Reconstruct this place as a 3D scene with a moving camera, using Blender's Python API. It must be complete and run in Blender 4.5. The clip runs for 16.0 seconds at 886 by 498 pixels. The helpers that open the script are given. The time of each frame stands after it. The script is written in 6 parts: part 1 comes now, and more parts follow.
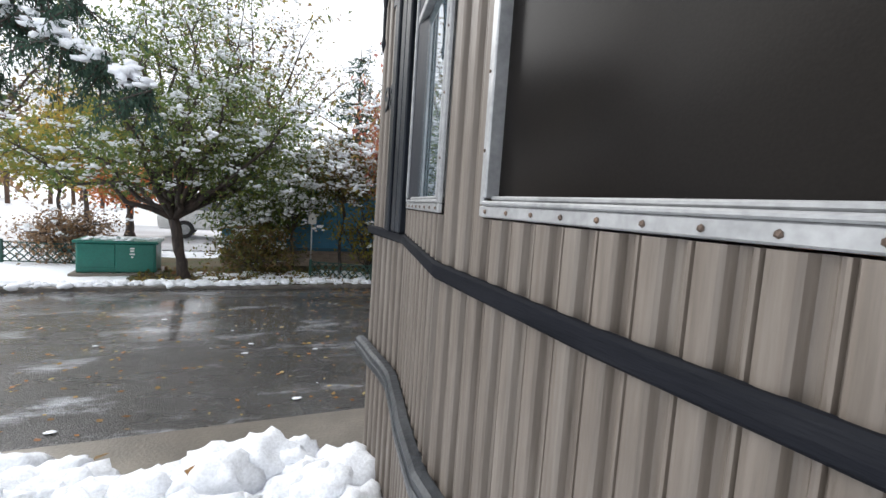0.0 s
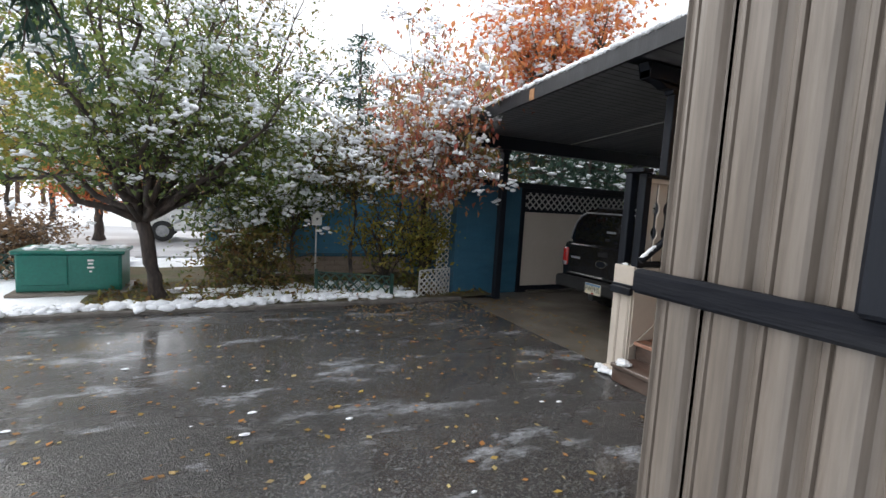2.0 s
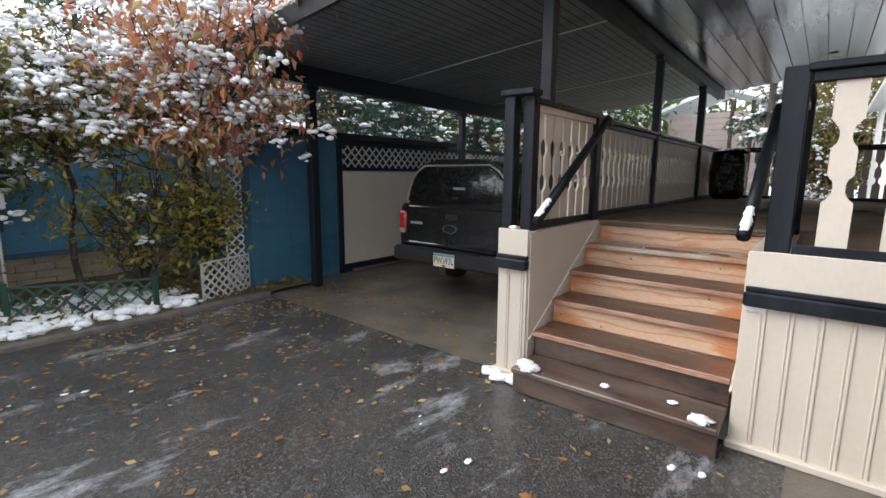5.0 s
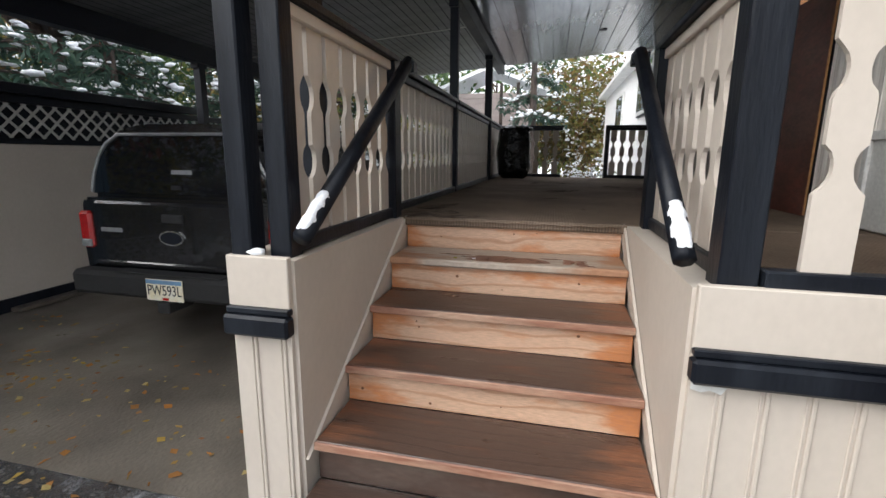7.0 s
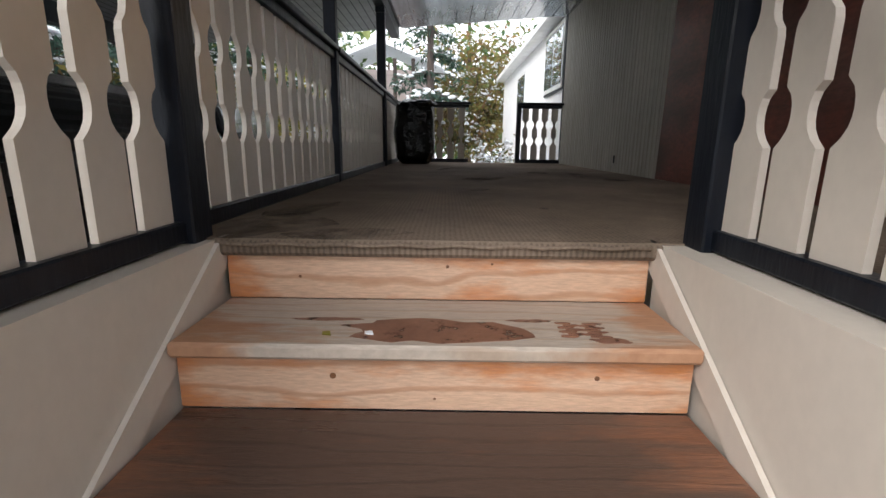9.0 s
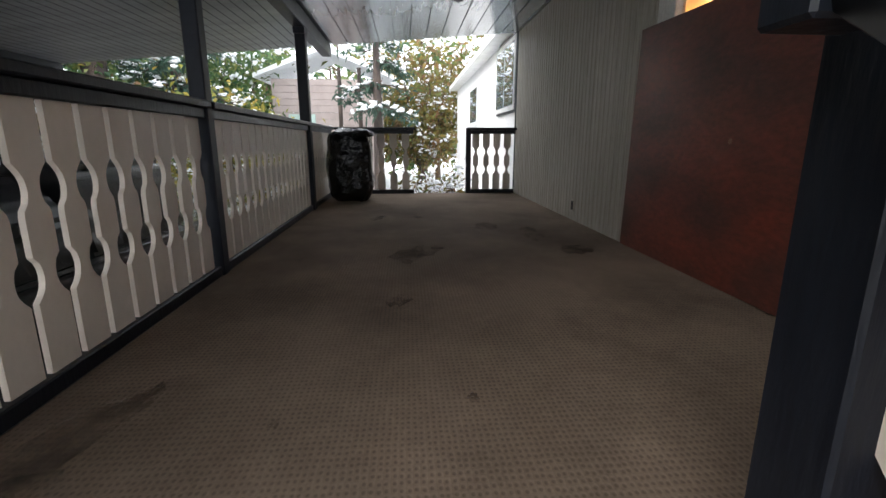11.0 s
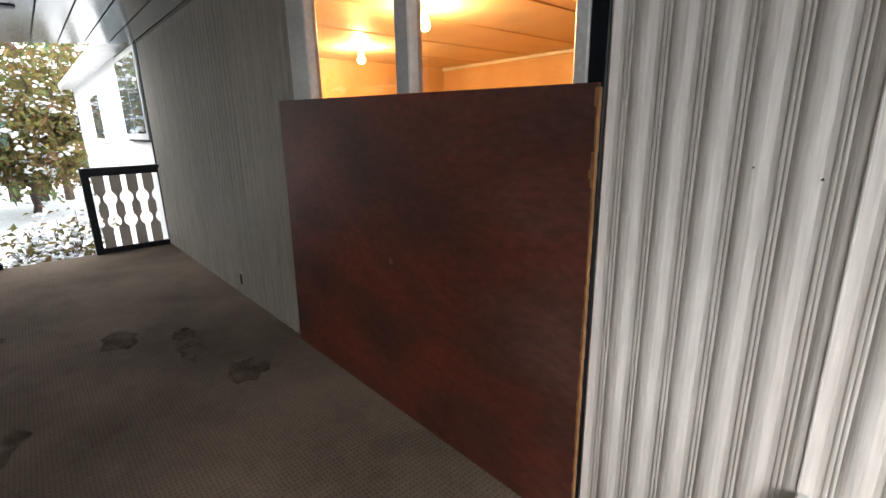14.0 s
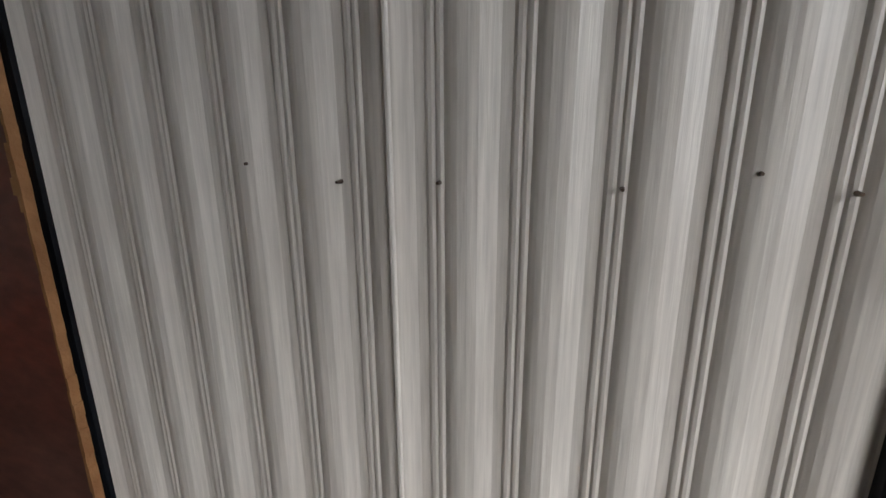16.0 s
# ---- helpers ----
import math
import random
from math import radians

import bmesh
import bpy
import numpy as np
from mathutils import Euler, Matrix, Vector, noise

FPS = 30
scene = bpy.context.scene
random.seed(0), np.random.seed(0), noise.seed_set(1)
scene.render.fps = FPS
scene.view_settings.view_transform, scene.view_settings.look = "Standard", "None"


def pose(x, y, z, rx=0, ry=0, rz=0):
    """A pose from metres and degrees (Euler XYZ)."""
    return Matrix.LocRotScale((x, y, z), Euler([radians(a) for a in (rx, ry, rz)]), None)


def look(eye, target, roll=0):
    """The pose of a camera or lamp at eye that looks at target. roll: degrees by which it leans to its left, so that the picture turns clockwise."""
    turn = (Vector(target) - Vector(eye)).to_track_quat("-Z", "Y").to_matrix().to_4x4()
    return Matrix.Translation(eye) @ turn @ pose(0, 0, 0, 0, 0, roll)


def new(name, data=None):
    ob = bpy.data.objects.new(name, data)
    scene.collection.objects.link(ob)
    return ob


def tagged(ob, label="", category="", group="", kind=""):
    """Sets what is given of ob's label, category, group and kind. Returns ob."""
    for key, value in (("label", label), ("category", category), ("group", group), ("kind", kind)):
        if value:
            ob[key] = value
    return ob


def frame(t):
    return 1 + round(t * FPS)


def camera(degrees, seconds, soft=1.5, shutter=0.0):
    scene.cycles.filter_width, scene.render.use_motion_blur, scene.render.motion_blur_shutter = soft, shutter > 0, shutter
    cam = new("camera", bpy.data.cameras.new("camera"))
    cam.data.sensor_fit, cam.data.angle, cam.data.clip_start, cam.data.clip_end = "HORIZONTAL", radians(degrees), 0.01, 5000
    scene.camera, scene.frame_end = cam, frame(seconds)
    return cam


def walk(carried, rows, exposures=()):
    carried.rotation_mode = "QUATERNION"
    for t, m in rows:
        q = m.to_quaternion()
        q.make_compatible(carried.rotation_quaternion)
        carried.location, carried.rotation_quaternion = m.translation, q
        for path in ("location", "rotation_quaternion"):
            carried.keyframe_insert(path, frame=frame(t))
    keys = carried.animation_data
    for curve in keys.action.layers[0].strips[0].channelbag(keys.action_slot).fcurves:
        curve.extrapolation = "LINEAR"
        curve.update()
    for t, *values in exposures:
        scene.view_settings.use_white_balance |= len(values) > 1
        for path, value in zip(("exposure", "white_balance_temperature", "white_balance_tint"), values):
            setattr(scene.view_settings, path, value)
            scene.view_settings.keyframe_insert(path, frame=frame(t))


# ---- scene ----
# ---- camera and walk ----
cam = camera(87.9, 16.0)
PATH = [
    (0, (0.031, 0.074, 1.608), (0.861, 1.884, 1.427), 3.9),
    (0.5, (0.024, 0.489, 1.577), (0.854, 2.298, 1.39), 3.7),
    (1, (0.023, 0.932, 1.568), (0.854, 2.741, 1.371), 3.5),
    (1.5, (0.028, 1.423, 1.546), (0.877, 3.223, 1.348), 3.5),
    (2, (-0.001, 1.874, 1.59), (0.878, 3.659, 1.388), 3.3),
    (2.5, (0.023, 2.225, 1.577), (0.944, 3.988, 1.366), 2.8),
    (3, (-0.012, 2.456, 1.58), (0.953, 4.194, 1.36), 2.4),
    (3.5, (0.08, 2.697, 1.542), (1.153, 4.365, 1.287), 1.9),
    (4, (0.333, 2.98, 1.478), (1.571, 4.524, 1.191), 1.5),
    (4.5, (0.518, 3.221, 1.472), (1.895, 4.638, 1.163), 0.8),
    (5, (0.796, 3.447, 1.451), (2.322, 4.701, 1.132), 0.4),
    (7.5, (2.563, 4.254, 1.408), (4.492, 4.591, 1.001), 0.7),
    (8, (2.887, 4.356, 1.381), (4.823, 4.635, 0.966), 0.7),
    (8.5, (3.224, 4.368, 1.352), (5.17, 4.517, 0.914), 0.4),
    (9, (3.551, 4.321, 1.332), (5.501, 4.33, 0.89), 0.7),
    (9.5, (3.797, 4.352, 1.487), (5.743, 4.269, 1.035), 0.9),
    (10, (4.006, 4.243, 1.537), (5.951, 4.137, 1.085), 0.9),
    (12.5, (4.655, 3.992, 2.160), (6.574, 3.648, 1.715), -0.8),
    (13, (4.722, 3.905, 2.167), (6.608, 3.405, 1.73), -0.5),
    (13.5, (4.859, 3.75, 2.282), (6.606, 2.896, 1.816), -1.0),
    (14, (4.91, 3.64, 2.316), (6.355, 2.356, 1.8), -1.1),
    (14.5, (4.893, 3.5, 2.299), (5.888, 1.864, 1.722), -0.3),
    (15, (4.889, 3.331, 2.275), (5.388, 1.48, 1.703), 1.3),
    (15.5, (4.867, 3.134, 2.248), (5.348, 1.271, 1.704), 1.0),
    (16, (4.831, 2.984, 2.262), (5.408, 1.139, 1.75), -0.4),
]
walk(cam, [(t, look(eye, target, roll)) for t, eye, target, roll in PATH],
     exposures=[(0, 0.75), (1.0, 0.95), (2.0, 0.82), (3.5, 0.88), (4.2, 1.1), (5.0, 1.3), (7.5, 1.25), (9.0, 1.5), (9.5, 1.5), (10.0, 1.5), (12.5, 2.8), (13.5, 2.6), (14.5, 2.25), (15.0, 2.05), (16.0, 1.6)])

# ---- world, sun ----
world = bpy.data.worlds.new("world")
scene.world = world
world.use_nodes = True
wn = world.node_tree.nodes
wl = world.node_tree.links
sky = wn.new("ShaderNodeTexSky")
sky.sky_type = "NISHITA"
sky.sun_disc = False
sky.sun_elevation = radians(37)
sky.sun_rotation = radians(317)
grey = wn.new("ShaderNodeHueSaturation")
grey.inputs["Saturation"].default_value = 0.10
wl.new(sky.outputs[0], grey.inputs["Color"])
cloud = wn.new("ShaderNodeMix")
cloud.data_type = "RGBA"
cloud.inputs["Factor"].default_value = 0.75
cloud.inputs["B"].default_value = (8.4, 8.8, 9.5, 1)
wl.new(grey.outputs[0], cloud.inputs["A"])
wl.new(cloud.outputs["Result"], wn["Background"].inputs[0])
wn["Background"].inputs[1].default_value = 0.115
sun_data = bpy.data.lights.new("sun", "SUN")
sun_data.energy, sun_data.angle, sun_data.color = 1.5, radians(50), (1.0, 0.98, 0.95)
sun_ob = new("sun", sun_data)
sun_ob.matrix_basis = look((-14, 19, 16), (0, 4, 0))


# ---- materials ----
def M(name, c1, c2=None, rough=0.7, scale=6.0, bump=0.15, metal=0.0, stretch=(1, 1, 1), c3=None, fine=60.0, rvar=0.12, spec=0.5, island=0.0, coat=0.0, bd=0.01, grain=0.12):
    """Procedural surface: two scales of noise between c1 and c2, stains of c3, grain in relief, uneven gloss."""
    m = bpy.data.materials.new(name)
    m.use_nodes = True
    n, l = m.node_tree.nodes, m.node_tree.links
    p = n["Principled BSDF"]
    p.inputs["Metallic"].default_value = metal
    p.inputs["Specular IOR Level"].default_value = spec
    p.inputs["Coat Weight"].default_value = coat
    c2 = c2 or tuple(0.75 * v for v in c1)
    geo = n.new("ShaderNodeNewGeometry")
    mp = n.new("ShaderNodeMapping")
    mp.inputs["Scale"].default_value = stretch
    l.new(geo.outputs["Position"], mp.inputs["Vector"])
    big = n.new("ShaderNodeTexNoise")
    big.inputs["Scale"].default_value = scale
    big.inputs["Detail"].default_value = 6
    l.new(mp.outputs[0], big.inputs["Vector"])
    small = n.new("ShaderNodeTexNoise")
    small.inputs["Scale"].default_value = fine
    small.inputs["Detail"].default_value = 4
    l.new(mp.outputs[0], small.inputs["Vector"])
    ramp = n.new("ShaderNodeMapRange")
    ramp.inputs["From Min"].default_value, ramp.inputs["From Max"].default_value = 0.32, 0.68
    l.new(big.outputs["Fac"], ramp.inputs["Value"])
    mix = n.new("ShaderNodeMix")
    mix.data_type = "RGBA"
    mix.inputs["A"].default_value, mix.inputs["B"].default_value = (*c1, 1), (*c2, 1)
    l.new(ramp.outputs[0], mix.inputs["Factor"])
    out = mix.outputs["Result"]
    if c3:
        st = n.new("ShaderNodeTexNoise")
        st.inputs["Scale"].default_value = scale * 0.35
        st.inputs["Detail"].default_value = 8
        st.inputs["Roughness"].default_value = 0.65
        l.new(mp.outputs[0], st.inputs["Vector"])
        sr = n.new("ShaderNodeMapRange")
        sr.inputs["From Min"].default_value, sr.inputs["From Max"].default_value = 0.47, 0.72
        l.new(st.outputs["Fac"], sr.inputs["Value"])
        mx = n.new("ShaderNodeMix")
        mx.data_type = "RGBA"
        l.new(sr.outputs[0], mx.inputs["Factor"])
        l.new(out, mx.inputs["A"])
        mx.inputs["B"].default_value = (*c3, 1)
        out = mx.outputs["Result"]
    gr = n.new("ShaderNodeMapRange")
    gr.inputs["From Min"].default_value, gr.inputs["From Max"].default_value = 0.3, 0.7
    gr.inputs["To Min"].default_value, gr.inputs["To Max"].default_value = 1 - grain, 1 + 0.8 * grain
    l.new(small.outputs["Fac"], gr.inputs["Value"])
    hs = n.new("ShaderNodeHueSaturation")
    l.new(gr.outputs[0], hs.inputs["Value"])
    l.new(out, hs.inputs["Color"])
    out = hs.outputs[0]
    if island:
        ir = n.new("ShaderNodeMapRange")
        ir.inputs["To Min"].default_value, ir.inputs["To Max"].default_value = 1 - island, 1 + island
        l.new(geo.outputs["Random Per Island"], ir.inputs["Value"])
        h2 = n.new("ShaderNodeHueSaturation")
        l.new(ir.outputs[0], h2.inputs["Value"])
        hr = n.new("ShaderNodeMapRange")
        hr.inputs["To Min"].default_value, hr.inputs["To Max"].default_value = 0.5 - island * 0.06, 0.5 + island * 0.06
        l.new(geo.outputs["Random Per Island"], hr.inputs["Value"])
        l.new(hr.outputs[0], h2.inputs["Hue"])
        l.new(out, h2.inputs["Color"])
        out = h2.outputs[0]
    l.new(out, p.inputs["Base Color"])
    rr = n.new("ShaderNodeMapRange")
    rr.inputs["To Min"].default_value, rr.inputs["To Max"].default_value = max(0.02, rough - rvar), min(1, rough + rvar)
    l.new(big.outputs["Fac"], rr.inputs["Value"])
    l.new(rr.outputs[0], p.inputs["Roughness"])
    if bump:
        b = n.new("ShaderNodeBump")
        b.inputs["Strength"].default_value, b.inputs["Distance"].default_value = bump, bd
        l.new(small.outputs["Fac"], b.inputs["Height"])
        l.new(b.outputs[0], p.inputs["Normal"])
    return m


def glow(name, c, strength):
    m = bpy.data.materials.new(name)
    m.use_nodes = True
    p = m.node_tree.nodes["Principled BSDF"]
    p.inputs["Base Color"].default_value = (*c, 1)
    p.inputs["Emission Color"].default_value = (*c, 1)
    p.inputs["Emission Strength"].default_value = strength
    return m


def glass(name, tint=(1, 1, 1), rough=0.0):
    m = bpy.data.materials.new(name)
    m.use_nodes = True
    p = m.node_tree.nodes["Principled BSDF"]
    p.inputs["Base Color"].default_value = (*tint, 1)
    p.inputs["Transmission Weight"].default_value = 1.0
    p.inputs["Roughness"].default_value = rough
    p.inputs["IOR"].default_value = 1.45
    return m


def leafy(name, cols, rough=0.6):
    """Leaves: each leaf takes its own colour from a ramp; thin, so light passes through."""
    m = bpy.data.materials.new(name)
    m.use_nodes = True
    n, l = m.node_tree.nodes, m.node_tree.links
    p = n["Principled BSDF"]
    geo = n.new("ShaderNodeNewGeometry")
    r = n.new("ShaderNodeValToRGB")
    e = r.color_ramp.elements
    while len(e) < len(cols):
        e.new(0.5)
    for i, c in enumerate(cols):
        e[i].position, e[i].color = i / (len(cols) - 1), (*c, 1)
    l.new(geo.outputs["Random Per Island"], r.inputs[0])
    l.new(r.outputs[0], p.inputs["Base Color"])
    p.inputs["Roughness"].default_value = rough
    p.inputs["Subsurface Weight"].default_value = 0.0
    tr = n.new("ShaderNodeBsdfTranslucent")
    l.new(r.outputs[0], tr.inputs["Color"])
    mx = n.new("ShaderNodeMixShader")
    mx.inputs[0].default_value = 0.35
    l.new(p.outputs[0], mx.inputs[1])
    l.new(tr.outputs[0], mx.inputs[2])
    l.new(mx.outputs[0], n["Material Output"].inputs["Surface"])
    return m


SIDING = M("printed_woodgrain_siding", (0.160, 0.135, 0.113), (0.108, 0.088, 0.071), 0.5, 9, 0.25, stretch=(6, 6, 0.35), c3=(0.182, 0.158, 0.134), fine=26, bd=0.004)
# Pale siding, its colour raised further to make up for missing front light.
SIDING2 = M("pale_siding_front_light", (0.80, 0.75, 0.70), (0.70, 0.65, 0.60), 0.32, 9, 0.2, stretch=(6, 6, 0.3), c3=(0.84, 0.80, 0.75), fine=26, bd=0.004)
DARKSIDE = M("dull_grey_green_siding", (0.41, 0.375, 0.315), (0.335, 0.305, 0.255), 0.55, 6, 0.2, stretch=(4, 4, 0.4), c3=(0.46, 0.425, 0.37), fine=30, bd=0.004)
CREAM = M("cream_painted_wood", (0.60, 0.535, 0.465), (0.555, 0.49, 0.42), 0.5, 1.6, 0.12, stretch=(1, 1, 0.7), c3=(0.52, 0.455, 0.385), fine=40, bd=0.003, grain=0.03)
BLACK = M("blue_black_painted_wood", (0.0045, 0.006, 0.010), (0.008, 0.010, 0.015), 0.40, 6, 0.4, stretch=(3, 3, 0.5), c3=(0.016, 0.020, 0.027), fine=26, bd=0.004, spec=0.24)
BELT = M("weathered_black_board", (0.006, 0.007, 0.010), (0.012, 0.013, 0.017), 0.75, 6, 0.6, stretch=(2, 0.6, 6), c3=(0.022, 0.023, 0.026), fine=30, bd=0.004, spec=0.08)
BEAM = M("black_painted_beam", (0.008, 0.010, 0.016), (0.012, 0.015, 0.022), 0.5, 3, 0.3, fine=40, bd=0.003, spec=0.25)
CONC = M("damp_concrete", (0.21, 0.185, 0.152), (0.095, 0.082, 0.068), 0.38, 1.5, 0.35, c3=(0.10, 0.085, 0.07), fine=50, rvar=0.25)
SNOW = M("snow", (0.90, 0.92, 0.95), (0.86, 0.88, 0.92), 0.75, 7, 0.5, fine=70, spec=0.25)
SNOWG = M("snow_cover", (0.90, 0.92, 0.95), (0.84, 0.86, 0.90), 0.75, 0.8, 0.4, c3=(0.78, 0.80, 0.82), fine=9, spec=0.25)
STEEL = M("dull_aluminium", (0.40, 0.405, 0.41), (0.27, 0.275, 0.28), 0.48, 12, 0.2, 0.6, fine=70, bd=0.002)
SCREWM = M("rusty_screw", (0.16, 0.11, 0.08), (0.09, 0.07, 0.06), 0.5, 40, 0.2, 0.6)
CARPET = M("worn_taupe_carpet", (0.26, 0.194, 0.146), (0.20, 0.152, 0.113), 0.95, 1.3, 0.7, c3=(0.17, 0.126, 0.093), fine=120, spec=0.1, bd=0.006)
STAIN = M("dark_carpet_stain", (0.055, 0.043, 0.034), (0.085, 0.066, 0.05), 0.9, 14, 0.5, fine=120, spec=0.1)


def ragged(m, scale, lo, hi, top=1.0):
    """Wear a thin stain away with noise, so that what lies under it shows through."""
    n, l = m.node_tree.nodes, m.node_tree.links
    g, t, r = n.new("ShaderNodeNewGeometry"), n.new("ShaderNodeTexNoise"), n.new("ShaderNodeMapRange")
    t.inputs["Scale"].default_value, t.inputs["Detail"].default_value, t.inputs["Roughness"].default_value = scale, 7, 0.65
    r.inputs["From Min"].default_value, r.inputs["From Max"].default_value, r.inputs["To Max"].default_value = lo, hi, top
    l.new(g.outputs["Position"], t.inputs["Vector"])
    l.new(t.outputs["Fac"], r.inputs["Value"])
    l.new(r.outputs[0], n["Principled BSDF"].inputs["Alpha"])


def weave(m, pitch, depth):
    """Rows of loops with small holes between them, in relief and in colour."""
    n, l = m.node_tree.nodes, m.node_tree.links
    p = n["Principled BSDF"]
    g, mp, v, b = n.new("ShaderNodeNewGeometry"), n.new("ShaderNodeMapping"), n.new("ShaderNodeTexVoronoi"), n.new("ShaderNodeBump")
    mp.inputs["Scale"].default_value = (0.75, 1.0, 0.01)
    v.voronoi_dimensions = "2D"
    v.inputs["Scale"].default_value, v.inputs["Randomness"].default_value = 1 / pitch, 0.22
    b.inputs["Strength"].default_value, b.inputs["Distance"].default_value = 0.5, depth
    l.new(g.outputs["Position"], mp.inputs["Vector"])
    l.new(mp.outputs[0], v.inputs["Vector"])
    l.new(v.outputs["Distance"], b.inputs["Height"])
    l.new(b.outputs[0], p.inputs["Normal"])
    hole = n.new("ShaderNodeMapRange")
    hole.inputs["From Min"].default_value, hole.inputs["From Max"].default_value = 0.16, 0.36
    hole.inputs["To Min"].default_value = 0.68
    l.new(v.outputs["Distance"], hole.inputs["Value"])
    # broad traffic soiling
    t, r = n.new("ShaderNodeTexNoise"), n.new("ShaderNodeMapRange")
    t.inputs["Scale"].default_value, t.inputs["Detail"].default_value, t.inputs["Roughness"].default_value = 1.1, 9, 0.7
    r.inputs["From Min"].default_value, r.inputs["From Max"].default_value = 0.36, 0.58
    r.inputs["To Min"].default_value = 0.62
    l.new(g.outputs["Position"], t.inputs["Vector"])
    l.new(t.outputs["Fac"], r.inputs["Value"])
    mul, hs = n.new("ShaderNodeMath"), n.new("ShaderNodeHueSaturation")
    mul.operation = "MULTIPLY"
    l.new(hole.outputs[0], mul.inputs[0])
    l.new(r.outputs[0], mul.inputs[1])
    old = p.inputs["Base Color"].links[0].from_socket
    l.new(old, hs.inputs["Color"])
    l.new(mul.outputs[0], hs.inputs["Value"])
    l.new(hs.outputs[0], p.inputs["Base Color"])


weave(CARPET, 0.016, 0.004)
ragged(STAIN, 7, 0.40, 0.82, 0.5)
def old_paint(name, bare, grain_c, paint, edge, rough, along, lo, hi):
    """Fir worn through old paint: wavy grain on the bare wood, paint kept at the two ends and in ragged islands."""
    m = bpy.data.materials.new(name)
    m.use_nodes = True
    n, l = m.node_tree.nodes, m.node_tree.links
    p = n["Principled BSDF"]
    def noise_at(scale, detail, stretch, rgh=0.6):
        g, mp, t = n.new("ShaderNodeNewGeometry"), n.new("ShaderNodeMapping"), n.new("ShaderNodeTexNoise")
        mp.inputs["Scale"].default_value = stretch
        t.inputs["Scale"].default_value, t.inputs["Detail"].default_value, t.inputs["Roughness"].default_value = scale, detail, rgh
        l.new(g.outputs["Position"], mp.inputs["Vector"])
        l.new(mp.outputs[0], t.inputs["Vector"])
        return t.outputs["Fac"], mp.outputs[0]
    def ramp(v, a, b, c=0.0, d=1.0):
        r = n.new("ShaderNodeMapRange")
        r.inputs["From Min"].default_value, r.inputs["From Max"].default_value, r.inputs["To Min"].default_value, r.inputs["To Max"].default_value = a, b, c, d
        l.new(v, r.inputs["Value"])
        return r.outputs[0]
    def blend(f, a, b):
        x = n.new("ShaderNodeMix")
        x.data_type = "RGBA"
        l.new(f, x.inputs["Factor"])
        for k, q in (("A", a), ("B", b)):
            if isinstance(q, tuple):
                x.inputs[k].default_value = (*q, 1)
            else:
                l.new(q, x.inputs[k])
        return x.outputs["Result"]
    def calc(op, a, b):
        x = n.new("ShaderNodeMath")
        x.operation = op
        for k, q in enumerate((a, b)):
            if isinstance(q, (int, float)):
                x.inputs[k].default_value = q
            else:
                l.new(q, x.inputs[k])
        return x.outputs[0]
    fine, _ = noise_at(24, 5, along)
    big, vec = noise_at(2.4, 7, tuple(0.5 + 0.35 * q for q in along))
    wave = n.new("ShaderNodeTexWave")
    wave.bands_direction = "Z" if along[2] > along[0] else "X"
    wave.inputs["Scale"].default_value, wave.inputs["Distortion"].default_value = 1.6, 9.0
    wave.inputs["Detail"].default_value, wave.inputs["Detail Scale"].default_value = 3.0, 0.9
    l.new(vec, wave.inputs["Vector"])
    line = ramp(wave.outputs["Fac"], 0.86, 0.99)
    col = blend(ramp(fine, 0.35, 0.65), bare, tuple(0.78 * q for q in bare))
    col = blend(calc("MULTIPLY", line, 0.5), col, grain_c)
    g, sx = n.new("ShaderNodeNewGeometry"), n.new("ShaderNodeSeparateXYZ")
    l.new(g.outputs["Position"], sx.inputs[0])
    end = ramp(calc("ABSOLUTE", calc("SUBTRACT", sx.outputs[1], 4.35), 0.0), 0.36, 0.60)
    keep = ramp(calc("ADD", big, calc("MULTIPLY", end, 0.22)), lo, hi)
    col = blend(calc("MULTIPLY", keep, 0.92), col, blend(ramp(fine, 0.3, 0.7), paint, edge))
    l.new(col, p.inputs["Base Color"])
    l.new(ramp(big, 0.3, 0.7, rough - 0.12, rough + 0.14), p.inputs["Roughness"])
    bp = n.new("ShaderNodeBump")
    bp.inputs["Strength"].default_value, bp.inputs["Distance"].default_value = 0.5, 0.004
    l.new(calc("ADD", fine, calc("MULTIPLY", line, 0.4)), bp.inputs["Height"])
    l.new(bp.outputs[0], p.inputs["Normal"])
    return m


RAWWOOD = old_paint("worn_orange_fir", (0.68, 0.44, 0.30), (0.36, 0.15, 0.06), (0.58, 0.215, 0.06), (0.46, 0.18, 0.085), 0.48, (1, 1, 7), 0.55, 0.69)
PALEWOOD = old_paint("worn_pale_tread", (0.52, 0.43, 0.35), (0.36, 0.24, 0.16), (0.46, 0.24, 0.13), (0.36, 0.17, 0.09), 0.5, (8, 1, 1), 0.60, 0.72)
DARKWOOD = old_paint("wet_red_brown_tread", (0.092, 0.056, 0.042), (0.042, 0.026, 0.021), (0.30, 0.125, 0.062), (0.15, 0.066, 0.040), 0.34, (10, 1, 1), 0.57, 0.78)
DAMPWOOD = M("dark_soaked_step", (0.050, 0.032, 0.026), (0.11, 0.062, 0.045), 0.34, 3, 0.35, stretch=(9, 1, 3), c3=(0.15, 0.12, 0.10), fine=22, rvar=0.16, bd=0.004)
